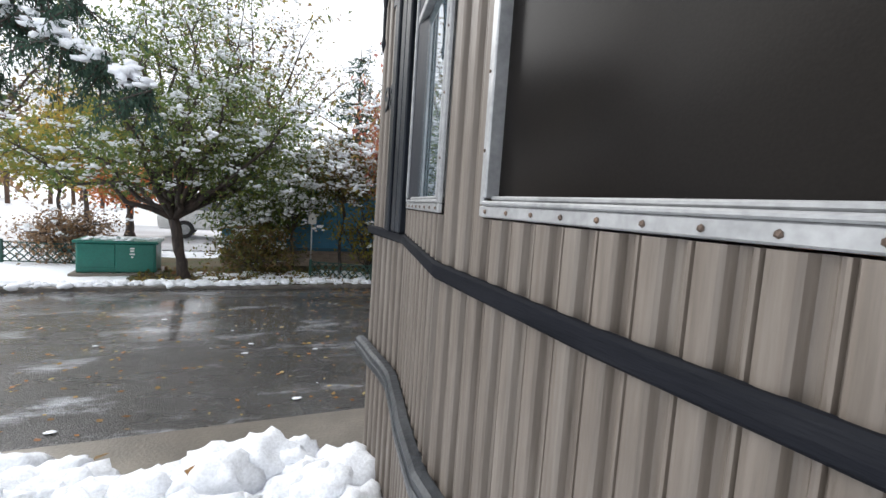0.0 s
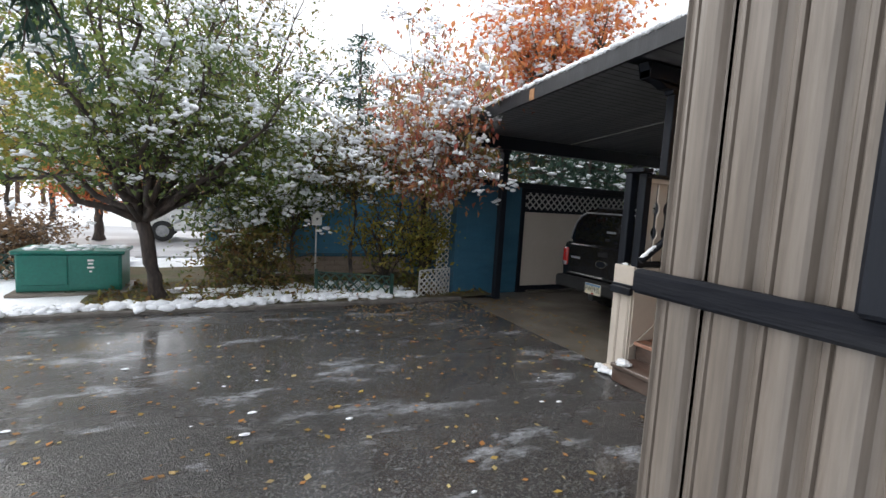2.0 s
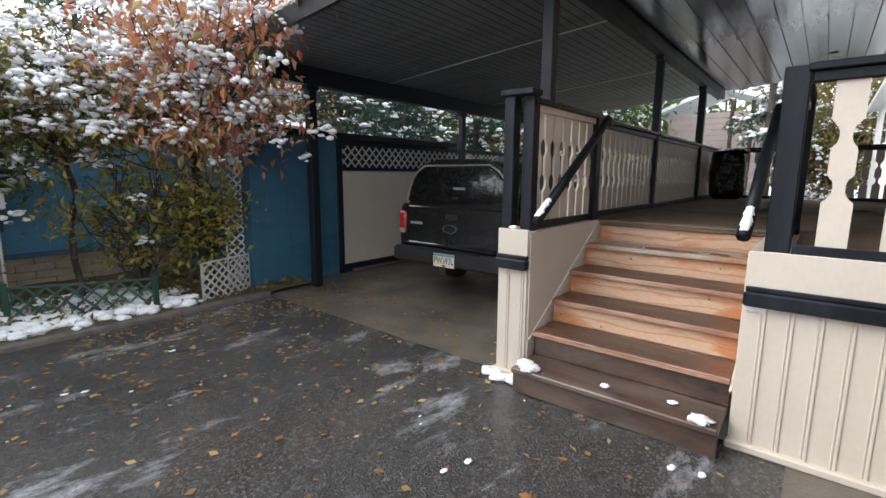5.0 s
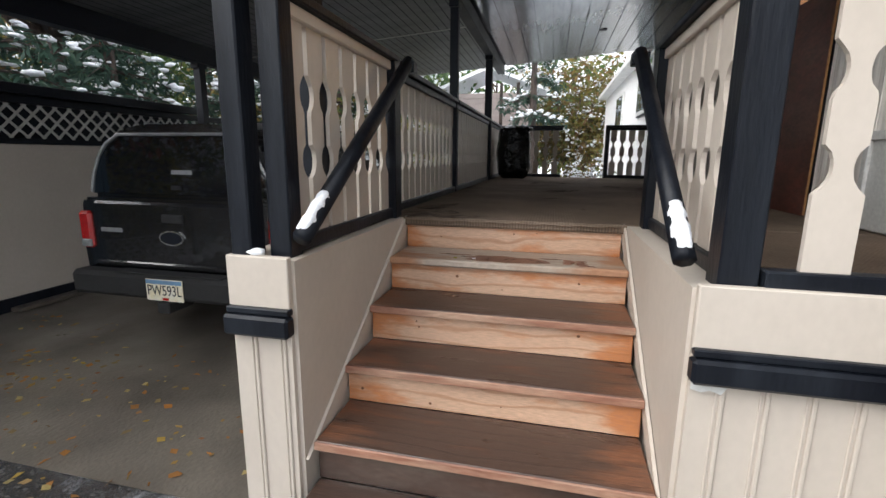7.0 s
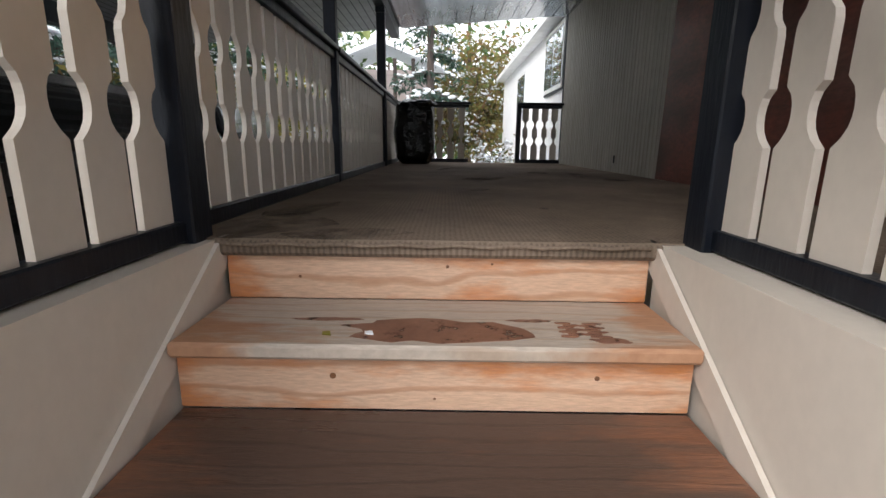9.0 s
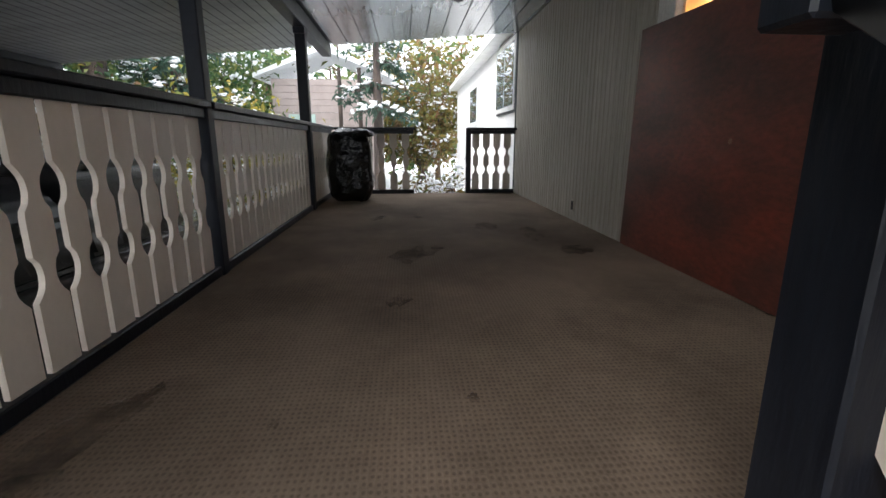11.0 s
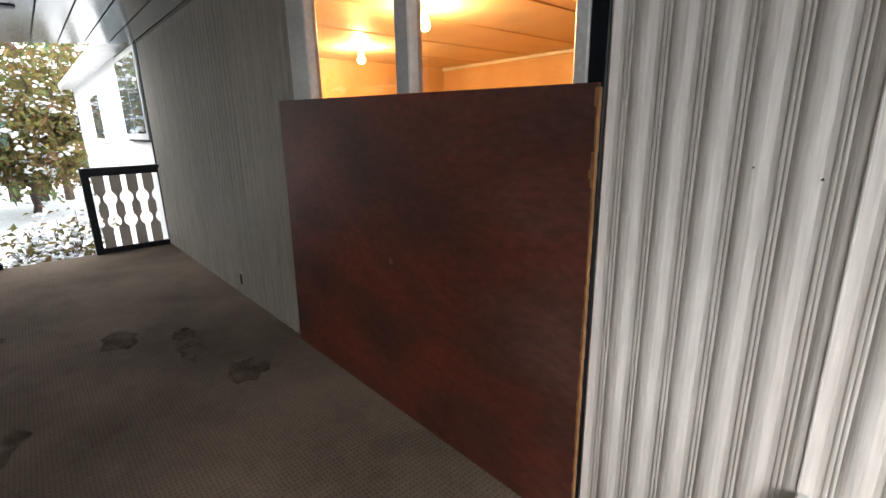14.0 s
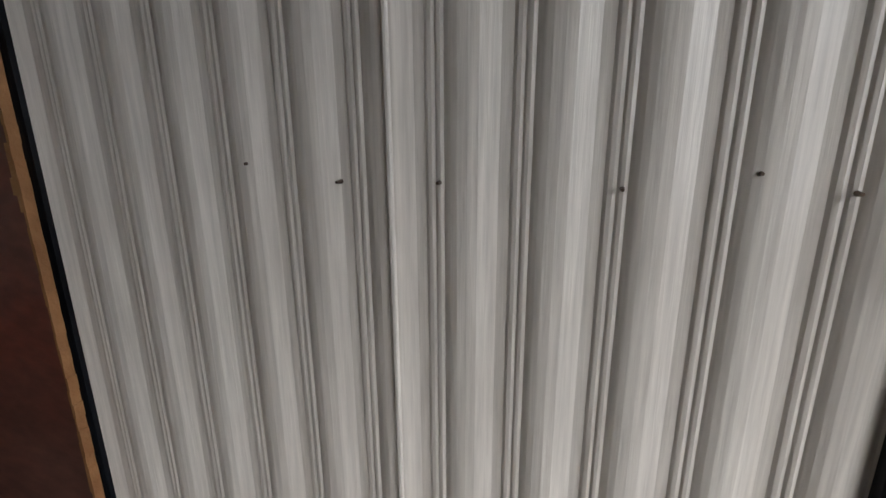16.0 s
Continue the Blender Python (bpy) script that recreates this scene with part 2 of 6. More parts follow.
RUSTPLY = M("oxblood_painted_plywood", (0.185, 0.034, 0.018), (0.066, 0.024, 0.017), 0.5, 2.6, 0.35, stretch=(0.7, 0.7, 1.5), c3=(0.150, 0.070, 0.055), fine=34, rvar=0.14, bd=0.003, grain=0.28)
NOSING = M("worn_red_nosing", (0.40, 0.20, 0.13), (0.25, 0.11, 0.07), 0.5, 5, 0.3, stretch=(1, 1, 6), c3=(0.55, 0.38, 0.27), fine=30, bd=0.003)
WETRED = M("bare_red_wood", (0.25, 0.115, 0.07), (0.18, 0.08, 0.05), 0.5, 8, 0.2, fine=40)
ragged(WETRED, 20, 0.30, 0.44)
KNOT = M("dark_wood_knot", (0.20, 0.085, 0.035), (0.12, 0.05, 0.02), 0.5, 60, 0.2)
RAWEDGE = M("splintered_plywood_edge", (0.42, 0.21, 0.085), (0.28, 0.125, 0.05), 0.7, 30, 0.5, fine=60)
WHITEP = M("white_window_paint", (0.74, 0.74, 0.72), (0.62, 0.62, 0.60), 0.4, 6, 0.15, fine=50, bd=0.002)
WHITEWALL = M("white_house_siding", (0.82, 0.81, 0.80), (0.76, 0.75, 0.74), 0.55, 4, 0.1, fine=40, bd=0.002)
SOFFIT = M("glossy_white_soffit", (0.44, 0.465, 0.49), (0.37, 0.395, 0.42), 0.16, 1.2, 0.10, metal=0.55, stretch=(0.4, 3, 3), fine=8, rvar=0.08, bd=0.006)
# Light grey boards, their colour lowered to stand for the carport's shade.
CARCEIL = M("shade_greyed_soffit", (0.165, 0.172, 0.185), (0.13, 0.137, 0.147), 0.45, 2, 0.05, stretch=(3, 0.5, 3), fine=20, bd=0.003)
# Shed blue, its colour kept dark for the shade under the eave.
BLUE = M("shaded_blue_painted_siding", (0.035, 0.125, 0.20), (0.028, 0.10, 0.165), 0.5, 2, 0.2, stretch=(1, 1, 3), c3=(0.05, 0.14, 0.21), fine=30, bd=0.003)
BLUE2 = M("light_blue_painted_wall", (0.075, 0.25, 0.40), (0.06, 0.21, 0.34), 0.5, 2, 0.15, stretch=(1, 1, 3), fine=30, bd=0.003, grain=0.05)
PINKSIDE = M("faded_pink_clapboard", (0.36, 0.30, 0.28), (0.30, 0.25, 0.235), 0.6, 4, 0.1)
BLOCK = M("tan_skirting_block", (0.46, 0.36, 0.29), (0.36, 0.28, 0.225), 0.8, 6, 0.4, fine=40, island=0.15)
GREENBOX = M("green_enamel_steel", (0.0, 0.13, 0.095), (0.0, 0.11, 0.085), 0.42, 3, 0.05, c3=(0.01, 0.15, 0.115), fine=30, bd=0.002)
GREENFENCE = M("dark_green_lattice", (0.01, 0.045, 0.035), (0.015, 0.06, 0.045), 0.5, 10, 0.2)
WHITELAT = M("weathered_white_lattice", (0.62, 0.62, 0.60), (0.50, 0.50, 0.47), 0.55, 12, 0.2)
BARK = M("dark_wet_bark", (0.06, 0.042, 0.034), (0.025, 0.02, 0.018), 0.75, 8, 0.8, stretch=(3, 3, 0.7), c3=(0.10, 0.07, 0.055), fine=30, bd=0.02)
TWIG = M("brown_twigs", (0.12, 0.075, 0.05), (0.07, 0.045, 0.035), 0.8, 5, 0.3, island=0.4)
TRUCK = M("dark_grey_truck_paint", (0.013, 0.013, 0.0145), (0.015, 0.015, 0.017), 0.26, 3, 0.0, metal=0.3, coat=0.5, grain=0.02, rvar=0.02)
RUBBER = M("black_rubber", (0.012, 0.012, 0.013), (0.02, 0.02, 0.02), 0.75, 20, 0.3)
DARKGLASS = M("dark_tinted_glass", (0.006, 0.007, 0.009), (0.008, 0.009, 0.012), 0.04, 3, 0.0, spec=0.9, rvar=0.015, grain=0.0)
CHROME = M("chrome", (0.75, 0.76, 0.78), (0.65, 0.66, 0.68), 0.14, 20, 0.0, metal=1.0, rvar=0.05)
REDLENS = M("red_lens", (0.45, 0.015, 0.012), (0.35, 0.01, 0.01), 0.15, 20, 0.0, coat=0.5)
PLATEM = M("licence_plate", (0.70, 0.62, 0.42), (0.72, 0.70, 0.60), 0.35, 14, 0.0)
PLATEBLUE = M("plate_blue", (0.16, 0.30, 0.48), None, 0.35, 8, 0.0)
INKM = M("dark_ink", (0.02, 0.02, 0.025), None, 0.5, 8, 0.0)
BAGM = M("black_refuse_bag", (0.004, 0.004, 0.004), (0.006, 0.006, 0.006), 0.2, 6, 1.0, fine=5, rvar=0.06, bd=0.09, spec=0.4)
ROOM = M("orange_lit_wood_panelling", (0.62, 0.42, 0.22), (0.52, 0.33, 0.16), 0.5, 2, 0.05, stretch=(1, 1, 0.5))
ROOMCEIL = M("room_ceiling_panels", (0.72, 0.60, 0.42), (0.64, 0.52, 0.36), 0.6, 3, 0.05)
BULB = glow("lit_bulb", (1.0, 0.66, 0.25), 28.0)
GREYWIN = M("frosted_lower_glass", (0.10, 0.135, 0.155), (0.075, 0.105, 0.125), 0.025, 2, 0.0, spec=1.0, rvar=0.01, grain=0.02, coat=0.5)
SCREEN = M("insect_screen_over_dark_glass", (0.009, 0.008, 0.008), (0.014, 0.012, 0.010), 0.20, 1.4, 0.15, fine=220, spec=0.06, rvar=0.06, bd=0.001)
TAPE = M("weathered_black_flashing", (0.022, 0.026, 0.032), (0.045, 0.05, 0.056), 0.4, 6, 0.6, c3=(0.07, 0.075, 0.08), fine=25, bd=0.012)
EARTH = M("leaf_strewn_earth", (0.085, 0.065, 0.035), (0.13, 0.10, 0.05), 0.9, 5, 0.7, c3=(0.07, 0.085, 0.03), fine=40, bd=0.03)
ROADM = M("slushy_far_road", (0.42, 0.42, 0.44), (0.62, 0.63, 0.65), 0.5, 0.5, 0.2, stretch=(0.3, 2, 1), fine=6)
STONE = M("grey_garden_stone", (0.16, 0.145, 0.13), (0.09, 0.08, 0.07), 0.7, 9, 0.6, fine=40, island=0.25)
WINGLASS = glass("clear_window_glass")


def wet_asphalt():
    m = M("wet_asphalt", (0.032, 0.030, 0.030), (0.060, 0.057, 0.055), 0.3, 0.9, 1.0, c3=(0.016, 0.015, 0.015), fine=75, rvar=0.0, bd=0.03)
    n, l = m.node_tree.nodes, m.node_tree.links
    p = n["Principled BSDF"]
    geo = n.new("ShaderNodeNewGeometry")
    mp = n.new("ShaderNodeMapping")
    mp.inputs["Scale"].default_value = (0.45, 1.0, 1)
    mp.inputs["Rotation"].default_value = (0, 0, radians(20))
    l.new(geo.outputs["Position"], mp.inputs["Vector"])
    wet = n.new("ShaderNodeTexNoise")
    wet.inputs["Scale"].default_value, wet.inputs["Detail"].default_value, wet.inputs["Roughness"].default_value = 0.8, 6, 0.6
    l.new(mp.outputs[0], wet.inputs["Vector"])
    r = n.new("ShaderNodeMapRange")
    r.inputs["From Min"].default_value, r.inputs["From Max"].default_value = 0.42, 0.64
    r.inputs["To Min"].default_value, r.inputs["To Max"].default_value = 0.06, 0.46
    l.new(wet.outputs["Fac"], r.inputs["Value"])
    l.new(r.outputs[0], p.inputs["Roughness"])
    # slush smears left in low spots
    sl = n.new("ShaderNodeTexNoise")
    sl.inputs["Scale"].default_value, sl.inputs["Detail"].default_value, sl.inputs["Roughness"].default_value = 2.3, 12, 0.72
    l.new(mp.outputs[0], sl.inputs["Vector"])
    sr = n.new("ShaderNodeMapRange")
    sr.inputs["From Min"].default_value, sr.inputs["From Max"].default_value = 0.55, 0.665
    sr.inputs["To Max"].default_value = 0.85
    l.new(sl.outputs["Fac"], sr.inputs["Value"])
    mx = n.new("ShaderNodeMix")
    mx.data_type = "RGBA"
    old = p.inputs["Base Color"].links[0].from_socket
    l.new(sr.outputs[0], mx.inputs["Factor"])
    l.new(old, mx.inputs["A"])
    mx.inputs["B"].default_value = (0.55, 0.57, 0.61, 1)
    l.new(mx.outputs["Result"], p.inputs["Base Color"])
    st = n.new("ShaderNodeTexVoronoi")
    st.inputs["Scale"].default_value = 95
    l.new(geo.outputs["Position"], st.inputs["Vector"])
    sp = n.new("ShaderNodeSeparateColor")
    l.new(st.outputs["Color"], sp.inputs[0])
    pick = n.new("ShaderNodeMapRange")
    pick.inputs["From Min"].default_value, pick.inputs["From Max"].default_value = 0.66, 0.95
    pick.inputs["To Max"].default_value = 0.75
    l.new(sp.outputs[0], pick.inputs["Value"])
    m2 = n.new("ShaderNodeMix")
    m2.data_type = "RGBA"
    l.new(pick.outputs[0], m2.inputs["Factor"])
    l.new(mx.outputs["Result"], m2.inputs["A"])
    m2.inputs["B"].default_value = (0.17, 0.165, 0.16, 1)
    l.new(m2.outputs["Result"], p.inputs["Base Color"])
    film = n.new("ShaderNodeMapRange")
    film.inputs["From Min"].default_value, film.inputs["From Max"].default_value = 0.40, 0.56
    film.inputs["To Min"].default_value, film.inputs["To Max"].default_value = 0.9, 0.15
    l.new(wet.outputs["Fac"], film.inputs["Value"])
    l.new(film.outputs[0], p.inputs["Coat Weight"])
    p.inputs["Coat Roughness"].default_value = 0.12
    return m


ASPH = wet_asphalt()


# ---- builders ----
def link(name, me, material, parent=None, label="", smooth=False):
    if material:
        me.materials.append(material)
    if smooth:
        for f in me.polygons:
            f.use_smooth = True
    ob = new(name, me)
    if parent:
        ob.parent = parent
        if parent.type == "EMPTY":
            ob.matrix_parent_inverse = parent.matrix_basis.inverted()
    if label:
        ob["label"] = label
    return ob


def part(name, bm, material, parent=None, label="", smooth=False):
    me = bpy.data.meshes.new(name)
    bm.normal_update()
    bm.to_mesh(me)
    bm.free()
    return link(name, me, material, parent, label, smooth)


def data(name, verts, faces, material, parent=None, label="", smooth=False):
    me = bpy.data.meshes.new(name)
    me.from_pydata([tuple(v) for v in verts], [], [tuple(f) for f in faces])
    me.update()
    return link(name, me, material, parent, label, smooth)


def thing(name, at, label, category, group="", kind=""):
    ob = new(name)
    ob.empty_display_size = 0.1
    ob.matrix_basis = Matrix.Translation(at)
    return tagged(ob, label, category, group, kind)


def box(x0, x1, y0, y1, z0, z1, bev=0.004, bm=None):
    b = bmesh.new()
    bmesh.ops.create_cube(b, size=1)
    for v in b.verts:
        v.co = ((x0 + x1) / 2 + v.co.x * (x1 - x0), (y0 + y1) / 2 + v.co.y * (y1 - y0), (z0 + z1) / 2 + v.co.z * (z1 - z0))
    if bev:
        bmesh.ops.bevel(b, geom=b.edges[:], offset=min(bev, 0.3 * min(abs(x1 - x0), abs(y1 - y0), abs(z1 - z0))), segments=1, affect="EDGES")
    if bm is None:
        return b
    me = bpy.data.meshes.new("tmp")
    b.to_mesh(me)
    b.free()
    bm.from_mesh(me)
    bpy.data.meshes.remove(me)
    return bm


def prism(pts, d0, d1, axis="x", bev=0.0):
    """Outline pts in the plane across axis, from d0 to d1 along it."""
    b = bmesh.new()
    def P(u, v, d):
        return {"x": (d, u, v), "y": (u, d, v), "z": (u, v, d)}[axis]
    lo = [b.verts.new(P(u, v, d0)) for u, v in pts]
    hi = [b.verts.new(P(u, v, d1)) for u, v in pts]
    k = len(pts)
    b.faces.new(lo), b.faces.new(hi[::-1])
    for i in range(k):
        b.faces.new((lo[i], hi[i], hi[(i + 1) % k], lo[(i + 1) % k]))
    bmesh.ops.recalc_face_normals(b, faces=b.faces[:])
    if bev:
        bmesh.ops.bevel(b, geom=b.edges[:], offset=bev, segments=1, affect="EDGES")
    return b


def rod(points, radii, sides=8, bm=None):
    """A tapered tube through points."""
    b = bm or bmesh.new()
    rings = []
    pts = [Vector(p) for p in points]
    for i, p in enumerate(pts):
        d = (pts[min(i + 1, len(pts) - 1)] - pts[max(i - 1, 0)]).normalized()
        s = d.orthogonal().normalized() if abs(d.z) > 0.99 else d.cross(Vector((0, 0, 1))).normalized()
        u = s.cross(d)
        r = radii[i] if hasattr(radii, "__len__") else radii
        rings.append([b.verts.new(p + r * (math.cos(a) * s + math.sin(a) * u)) for a in [2 * math.pi * k / sides for k in range(sides)]])
    for a, c in zip(rings, rings[1:]):
        for k in range(sides):
            b.faces.new((a[k], a[(k + 1) % sides], c[(k + 1) % sides], c[k]))
    b.faces.new(rings[0][::-1]), b.faces.new(rings[-1])
    return b


def lump(center, size, rough=0.25, sub=3, freq=3.0, seed=0.0, floor=None, bm=None):
    """A rounded uneven mass: snow, stone or bag."""
    b = bmesh.new()
    bmesh.ops.create_icosphere(b, subdivisions=sub, radius=1)
    for v in b.verts:
        k = 1 + rough * noise.noise(v.co * freq + Vector((seed, seed * 1.7, -seed))) + 0.4 * rough * noise.noise(v.co * freq * 2.7 + Vector((seed, 3, 1)))
        c = v.co * k
        v.co = (center[0] + c.x * size[0], center[1] + c.y * size[1], center[2] + c.z * size[2])
        if floor is not None and v.co.z < floor:
            v.co.z = floor
    if bm is None:
        return b
    me = bpy.data.meshes.new("tmp")
    b.to_mesh(me)
    b.free()
    bm.from_mesh(me)
    bpy.data.meshes.remove(me)
    return bm


def siding(name, p0, p1, z0, z1, material, label, period=0.08, depth=0.018, thick=0.09, zt=None, phase=0.0, shape="crisp"):
    """Ribbed metal wall sheet from p0 to p1; its face is to the left of that way. zt: other top height at p1."""
    p0, p1 = Vector((*p0, 0)), Vector((*p1, 0))
    L = (p1 - p0).length
    d = (p1 - p0) / L
    nrm = Vector((-d.y, d.x, 0))
    prof = {"soft": [(0.0, 0.10), (0.06, 0.12), (0.16, 0.45), (0.28, 0.85), (0.40, 1.0), (0.52, 0.97), (0.60, 0.80), (0.66, 0.55), (0.69, 0.38), (0.73, 0.52), (0.77, 0.46), (0.80, 0.26), (0.84, 0.36), (0.89, 0.30), (0.93, 0.08)],
            "crisp": [(0.0, 0.0), (0.05, 0.04), (0.12, 0.75), (0.20, 0.96), (0.34, 1.0), (0.50, 0.98), (0.58, 0.90), (0.62, 0.45), (0.65, 0.40), (0.68, 0.72), (0.73, 0.72), (0.77, 0.30), (0.82, 0.30), (0.86, 0.08), (0.93, 0.0)]}[shape]
    us = []
    k = math.floor(phase) - 1
    while k * period < L + period:
        for f, h in prof:
            u = (k + f - phase) * period
            if 0.0005 < u < L - 0.0005:
                us.append((u, h * depth))
        k += 1
    us = [(0.0, 0.3 * depth)] + us + [(L, 0.3 * depth)]
    verts, faces = [], []
    for u, h in us:
        q = p0 + d * u + nrm * h
        top = z1 if zt is None else z1 + (zt - z1) * u / L
        verts += [(q.x, q.y, z0), (q.x, q.y, top)]
    for i in range(len(us) - 1):
        faces.append((2 * i, 2 * i + 2, 2 * i + 3, 2 * i + 1))
    c = len(verts)
    for u in (0.0, L):
        q = p0 + d * u - nrm * thick
        top = z1 if zt is None else z1 + (zt - z1) * u / L
        verts += [(q.x, q.y, z0), (q.x, q.y, top)]
    e = 2 * (len(us) - 1)
    faces += [(c, c + 1, c + 3, c + 2), (0, 1, c + 1, c), (e + 1, e, c + 2, c + 3), tuple([2 * i + 1 for i in range(len(us))] + [c + 3, c + 1]), tuple([2 * i for i in range(len(us))][::-1] + [c, c + 2])]
    ob = data(name, verts, faces, material)
    return tagged(ob, label, "wall", kind="structure")


def text(body, size, m, material, name, parent, depth=0.002):
    cu = bpy.data.curves.new(name, "FONT")
    cu.body, cu.size, cu.extrude, cu.align_x, cu.align_y = body, size, depth, "CENTER", "CENTER"
    tmp = bpy.data.objects.new(name, cu)
    me = bpy.data.meshes.new_from_object(tmp)
    me.transform(m)
    bpy.data.objects.remove(tmp)
    me.materials.clear()
    return link(name, me, material, parent)


def leaf_mesh(name, centers, size, material, parent=None, label="", droop=0.3, aspect=0.55, vary=0.5, seed=1, fold=0.18):
    """Many small folded leaves as one mesh: four triangles each."""
    rng = np.random.default_rng(seed)
    c = np.asarray(centers, float)
    k = len(c)
    a = rng.uniform(0, 2 * np.pi, k)
    tilt = rng.normal(-droop, 0.6, k)
    d = np.stack([np.cos(a) * np.cos(tilt), np.sin(a) * np.cos(tilt), np.sin(tilt)], 1)
    up = rng.normal(0, 0.6, (k, 3)) + (0, 0, 1)
    s = np.cross(d, up)
    s /= np.linalg.norm(s, axis=1)[:, None] + 1e-6
    nn = np.cross(s, d)
    L = (size * rng.uniform(1 - vary, 1 + vary, k))[:, None]
    w = L * aspect * 0.5
    v = np.stack([c, c + d * L * 0.45 + s * w + nn * L * fold, c + d * L, c + d * L * 0.45 - s * w + nn * L * fold], 1).reshape(-1, 3)
    f = []
    for i in range(k):
        f += [(4 * i, 4 * i + 1, 4 * i + 2), (4 * i, 4 * i + 2, 4 * i + 3)]
    return data(name, v, f, material, parent, label)


def blob_mesh(name, centers, sizes, material, parent=None, label="", flat=0.55, seed=3):
    """Many small uneven snow clumps as one mesh."""
    rng = np.random.default_rng(seed)
    b = bmesh.new()
    bmesh.ops.create_icosphere(b, subdivisions=1, radius=1)
    bv = np.array([v.co[:] for v in b.verts])
    bf = np.array([[v.index for v in f.verts] for f in b.faces])
    b.free()
    c = np.asarray(centers, float)
    k = len(c)
    sc = np.asarray(sizes, float)[:, None, None] * rng.uniform(0.7, 1.3, (k, 1, 3)) * np.array([1.25, 1.0, flat])
    jit = 1 + rng.uniform(-0.28, 0.28, (k, len(bv), 1))
    v = (bv[None] * jit * sc + c[:, None]).reshape(-1, 3)
    f = (bf[None] + (np.arange(k) * len(bv))[:, None, None]).reshape(-1, 3)
    return data(name, v, f, material, parent, label, True)

# ---- ground ----
def sheet(name, x0, x1, y0, y1, z, step, material, label, category, amp=0.0, freq=1.0, kind="structure", drop=None):
    nx, ny = max(1, int((x1 - x0) / step)), max(1, int((y1 - y0) / step))
    v, f = [], []
    for j in range(ny + 1):
        for i in range(nx + 1):
            x, y = x0 + (x1 - x0) * i / nx, y0 + (y1 - y0) * j / ny
            h = z + amp * noise.noise((x * freq, y * freq, 1.3)) + 0.5 * amp * noise.noise((x * freq * 2.9, y * freq * 2.9, 5.3))
            if drop:
                h += drop(x, y)
            v.append((x, y, h))
    for j in range(ny):
        for i in range(nx):
            a = j * (nx + 1) + i
            f.append((a, a + 1, a + nx + 2, a + nx + 1))
    return tagged(data(name, v, f, material, smooth=True), label, category, kind=kind)


# one snow sheet to the horizon, well below the paved parts near the house
sheet("ground", -400, 400, -300, 500, -0.06, 20, SNOWG, "trampled snow cover over the open ground", "ground")
sheet("driveway", -14, 3.62, 3.45, 8.42, 0.0, 0.25, ASPH, "wet black asphalt driveway with slush smears", "driveway", 0.012, 0.5)
sheet("carport_slab", 3.62, 11.2, 5.0, 9.0, 0.0, 0.4, CONC, "damp brown concrete carport slab", "slab", 0.006, 0.5)
sheet("concrete_apron", -3.0, 3.62, 2.2, 3.45, 0.004, 0.3, CONC, "wet concrete strip beside the house", "pavement", 0.006, 0.7)
sheet("side_yard", -30, 0.53, -12, 2.2, -0.01, 0.6, SNOWG, "snow covered yard beside the house", "yard", 0.03, 0.6)
sheet("planting_bed", -1.6, 4.3, 8.50, 12.2, 0.03, 0.2, EARTH, "leaf-strewn planting bed under the shrubs", "bed", 0.05, 1.3)
sheet("snowy_verge", -14, -1.6, 8.50, 13.6, 0.02, 0.3, SNOW, "snow covered verge beside the driveway", "verge", 0.07, 1.1)
sheet("far_road", -60, 3, 14.2, 23, -0.03, 2, ROADM, "slushy grey street behind the verge", "road", 0.01, 0.2)
sheet("back_yard", 11.2, 40, -10, 16, 0.25, 0.8, SNOWG, "snow covered back yard behind the deck", "yard", 0.12, 0.4)
kerb = part("kerb", box(-14, 3.62, 8.42, 8.52, -0.05, 0.055, 0.015), STONE)
tagged(kerb, "low dark kerb edging along the driveway", "kerb", kind="structure")

# snow thrown along the kerb and the pile by the house corner
rng = np.random.default_rng(5)
bm = bmesh.new()
for i in range(420):
    x = rng.uniform(-3.4, 2.9)
    q = rng.uniform(0.025, 0.075)
    lump((x, 8.64 + rng.normal(0, 0.09) + (0.12 if x > 0.6 else 0), 0.05 + rng.uniform(0, 0.03)), (q * 1.3, q, q * 0.75), 0.6, 2, 2.2, i * 1.3, 0.0, bm)
tagged(part("kerb_snow", bm, SNOW, smooth=True), "broken snow lumps lying along the kerb", "snow", kind="stuff")
bm = bmesh.new()
for i in range(130):
    x = rng.uniform(-2.3, 0.62)
    y = 2.62 + rng.normal(0, 0.13) - 0.14 * x
    s = rng.uniform(0.06, 0.17)
    lump((x, y - 0.25, 0.12 + rng.uniform(0, 0.12)), (s * 1.2, s, s * 0.9), 0.45, 3, 2.2, i * 2.1, 0.0, bm)
for i in range(40):
    s = rng.uniform(0.1, 0.25)
    lump((rng.uniform(-2.4, 0.45), rng.uniform(1.2, 2.3), 0.06), (s * 1.6, s * 1.3, s * 0.8), 0.35, 3, 2.0, i * 0.7, 0.0, bm)
tagged(part("snow_pile", bm, SNOW, smooth=True), "lumpy shovelled snow pile beside the house corner", "snow", kind="stuff")
for i, (x, y, s) in enumerate(((0.62, 2.62, 0.10), (0.66, 2.36, 0.12), (0.45, 2.48, 0.09), (0.56, 2.16, 0.11))):
    tagged(part("garden_stone", lump((x, y, s * 0.5), (s, s * 0.8, s * 0.6), 0.4, 2, 1.6, 7.7 * i, 0.0), STONE), "dark wet garden stone at the house corner", "stone", group="stones at the house corner")

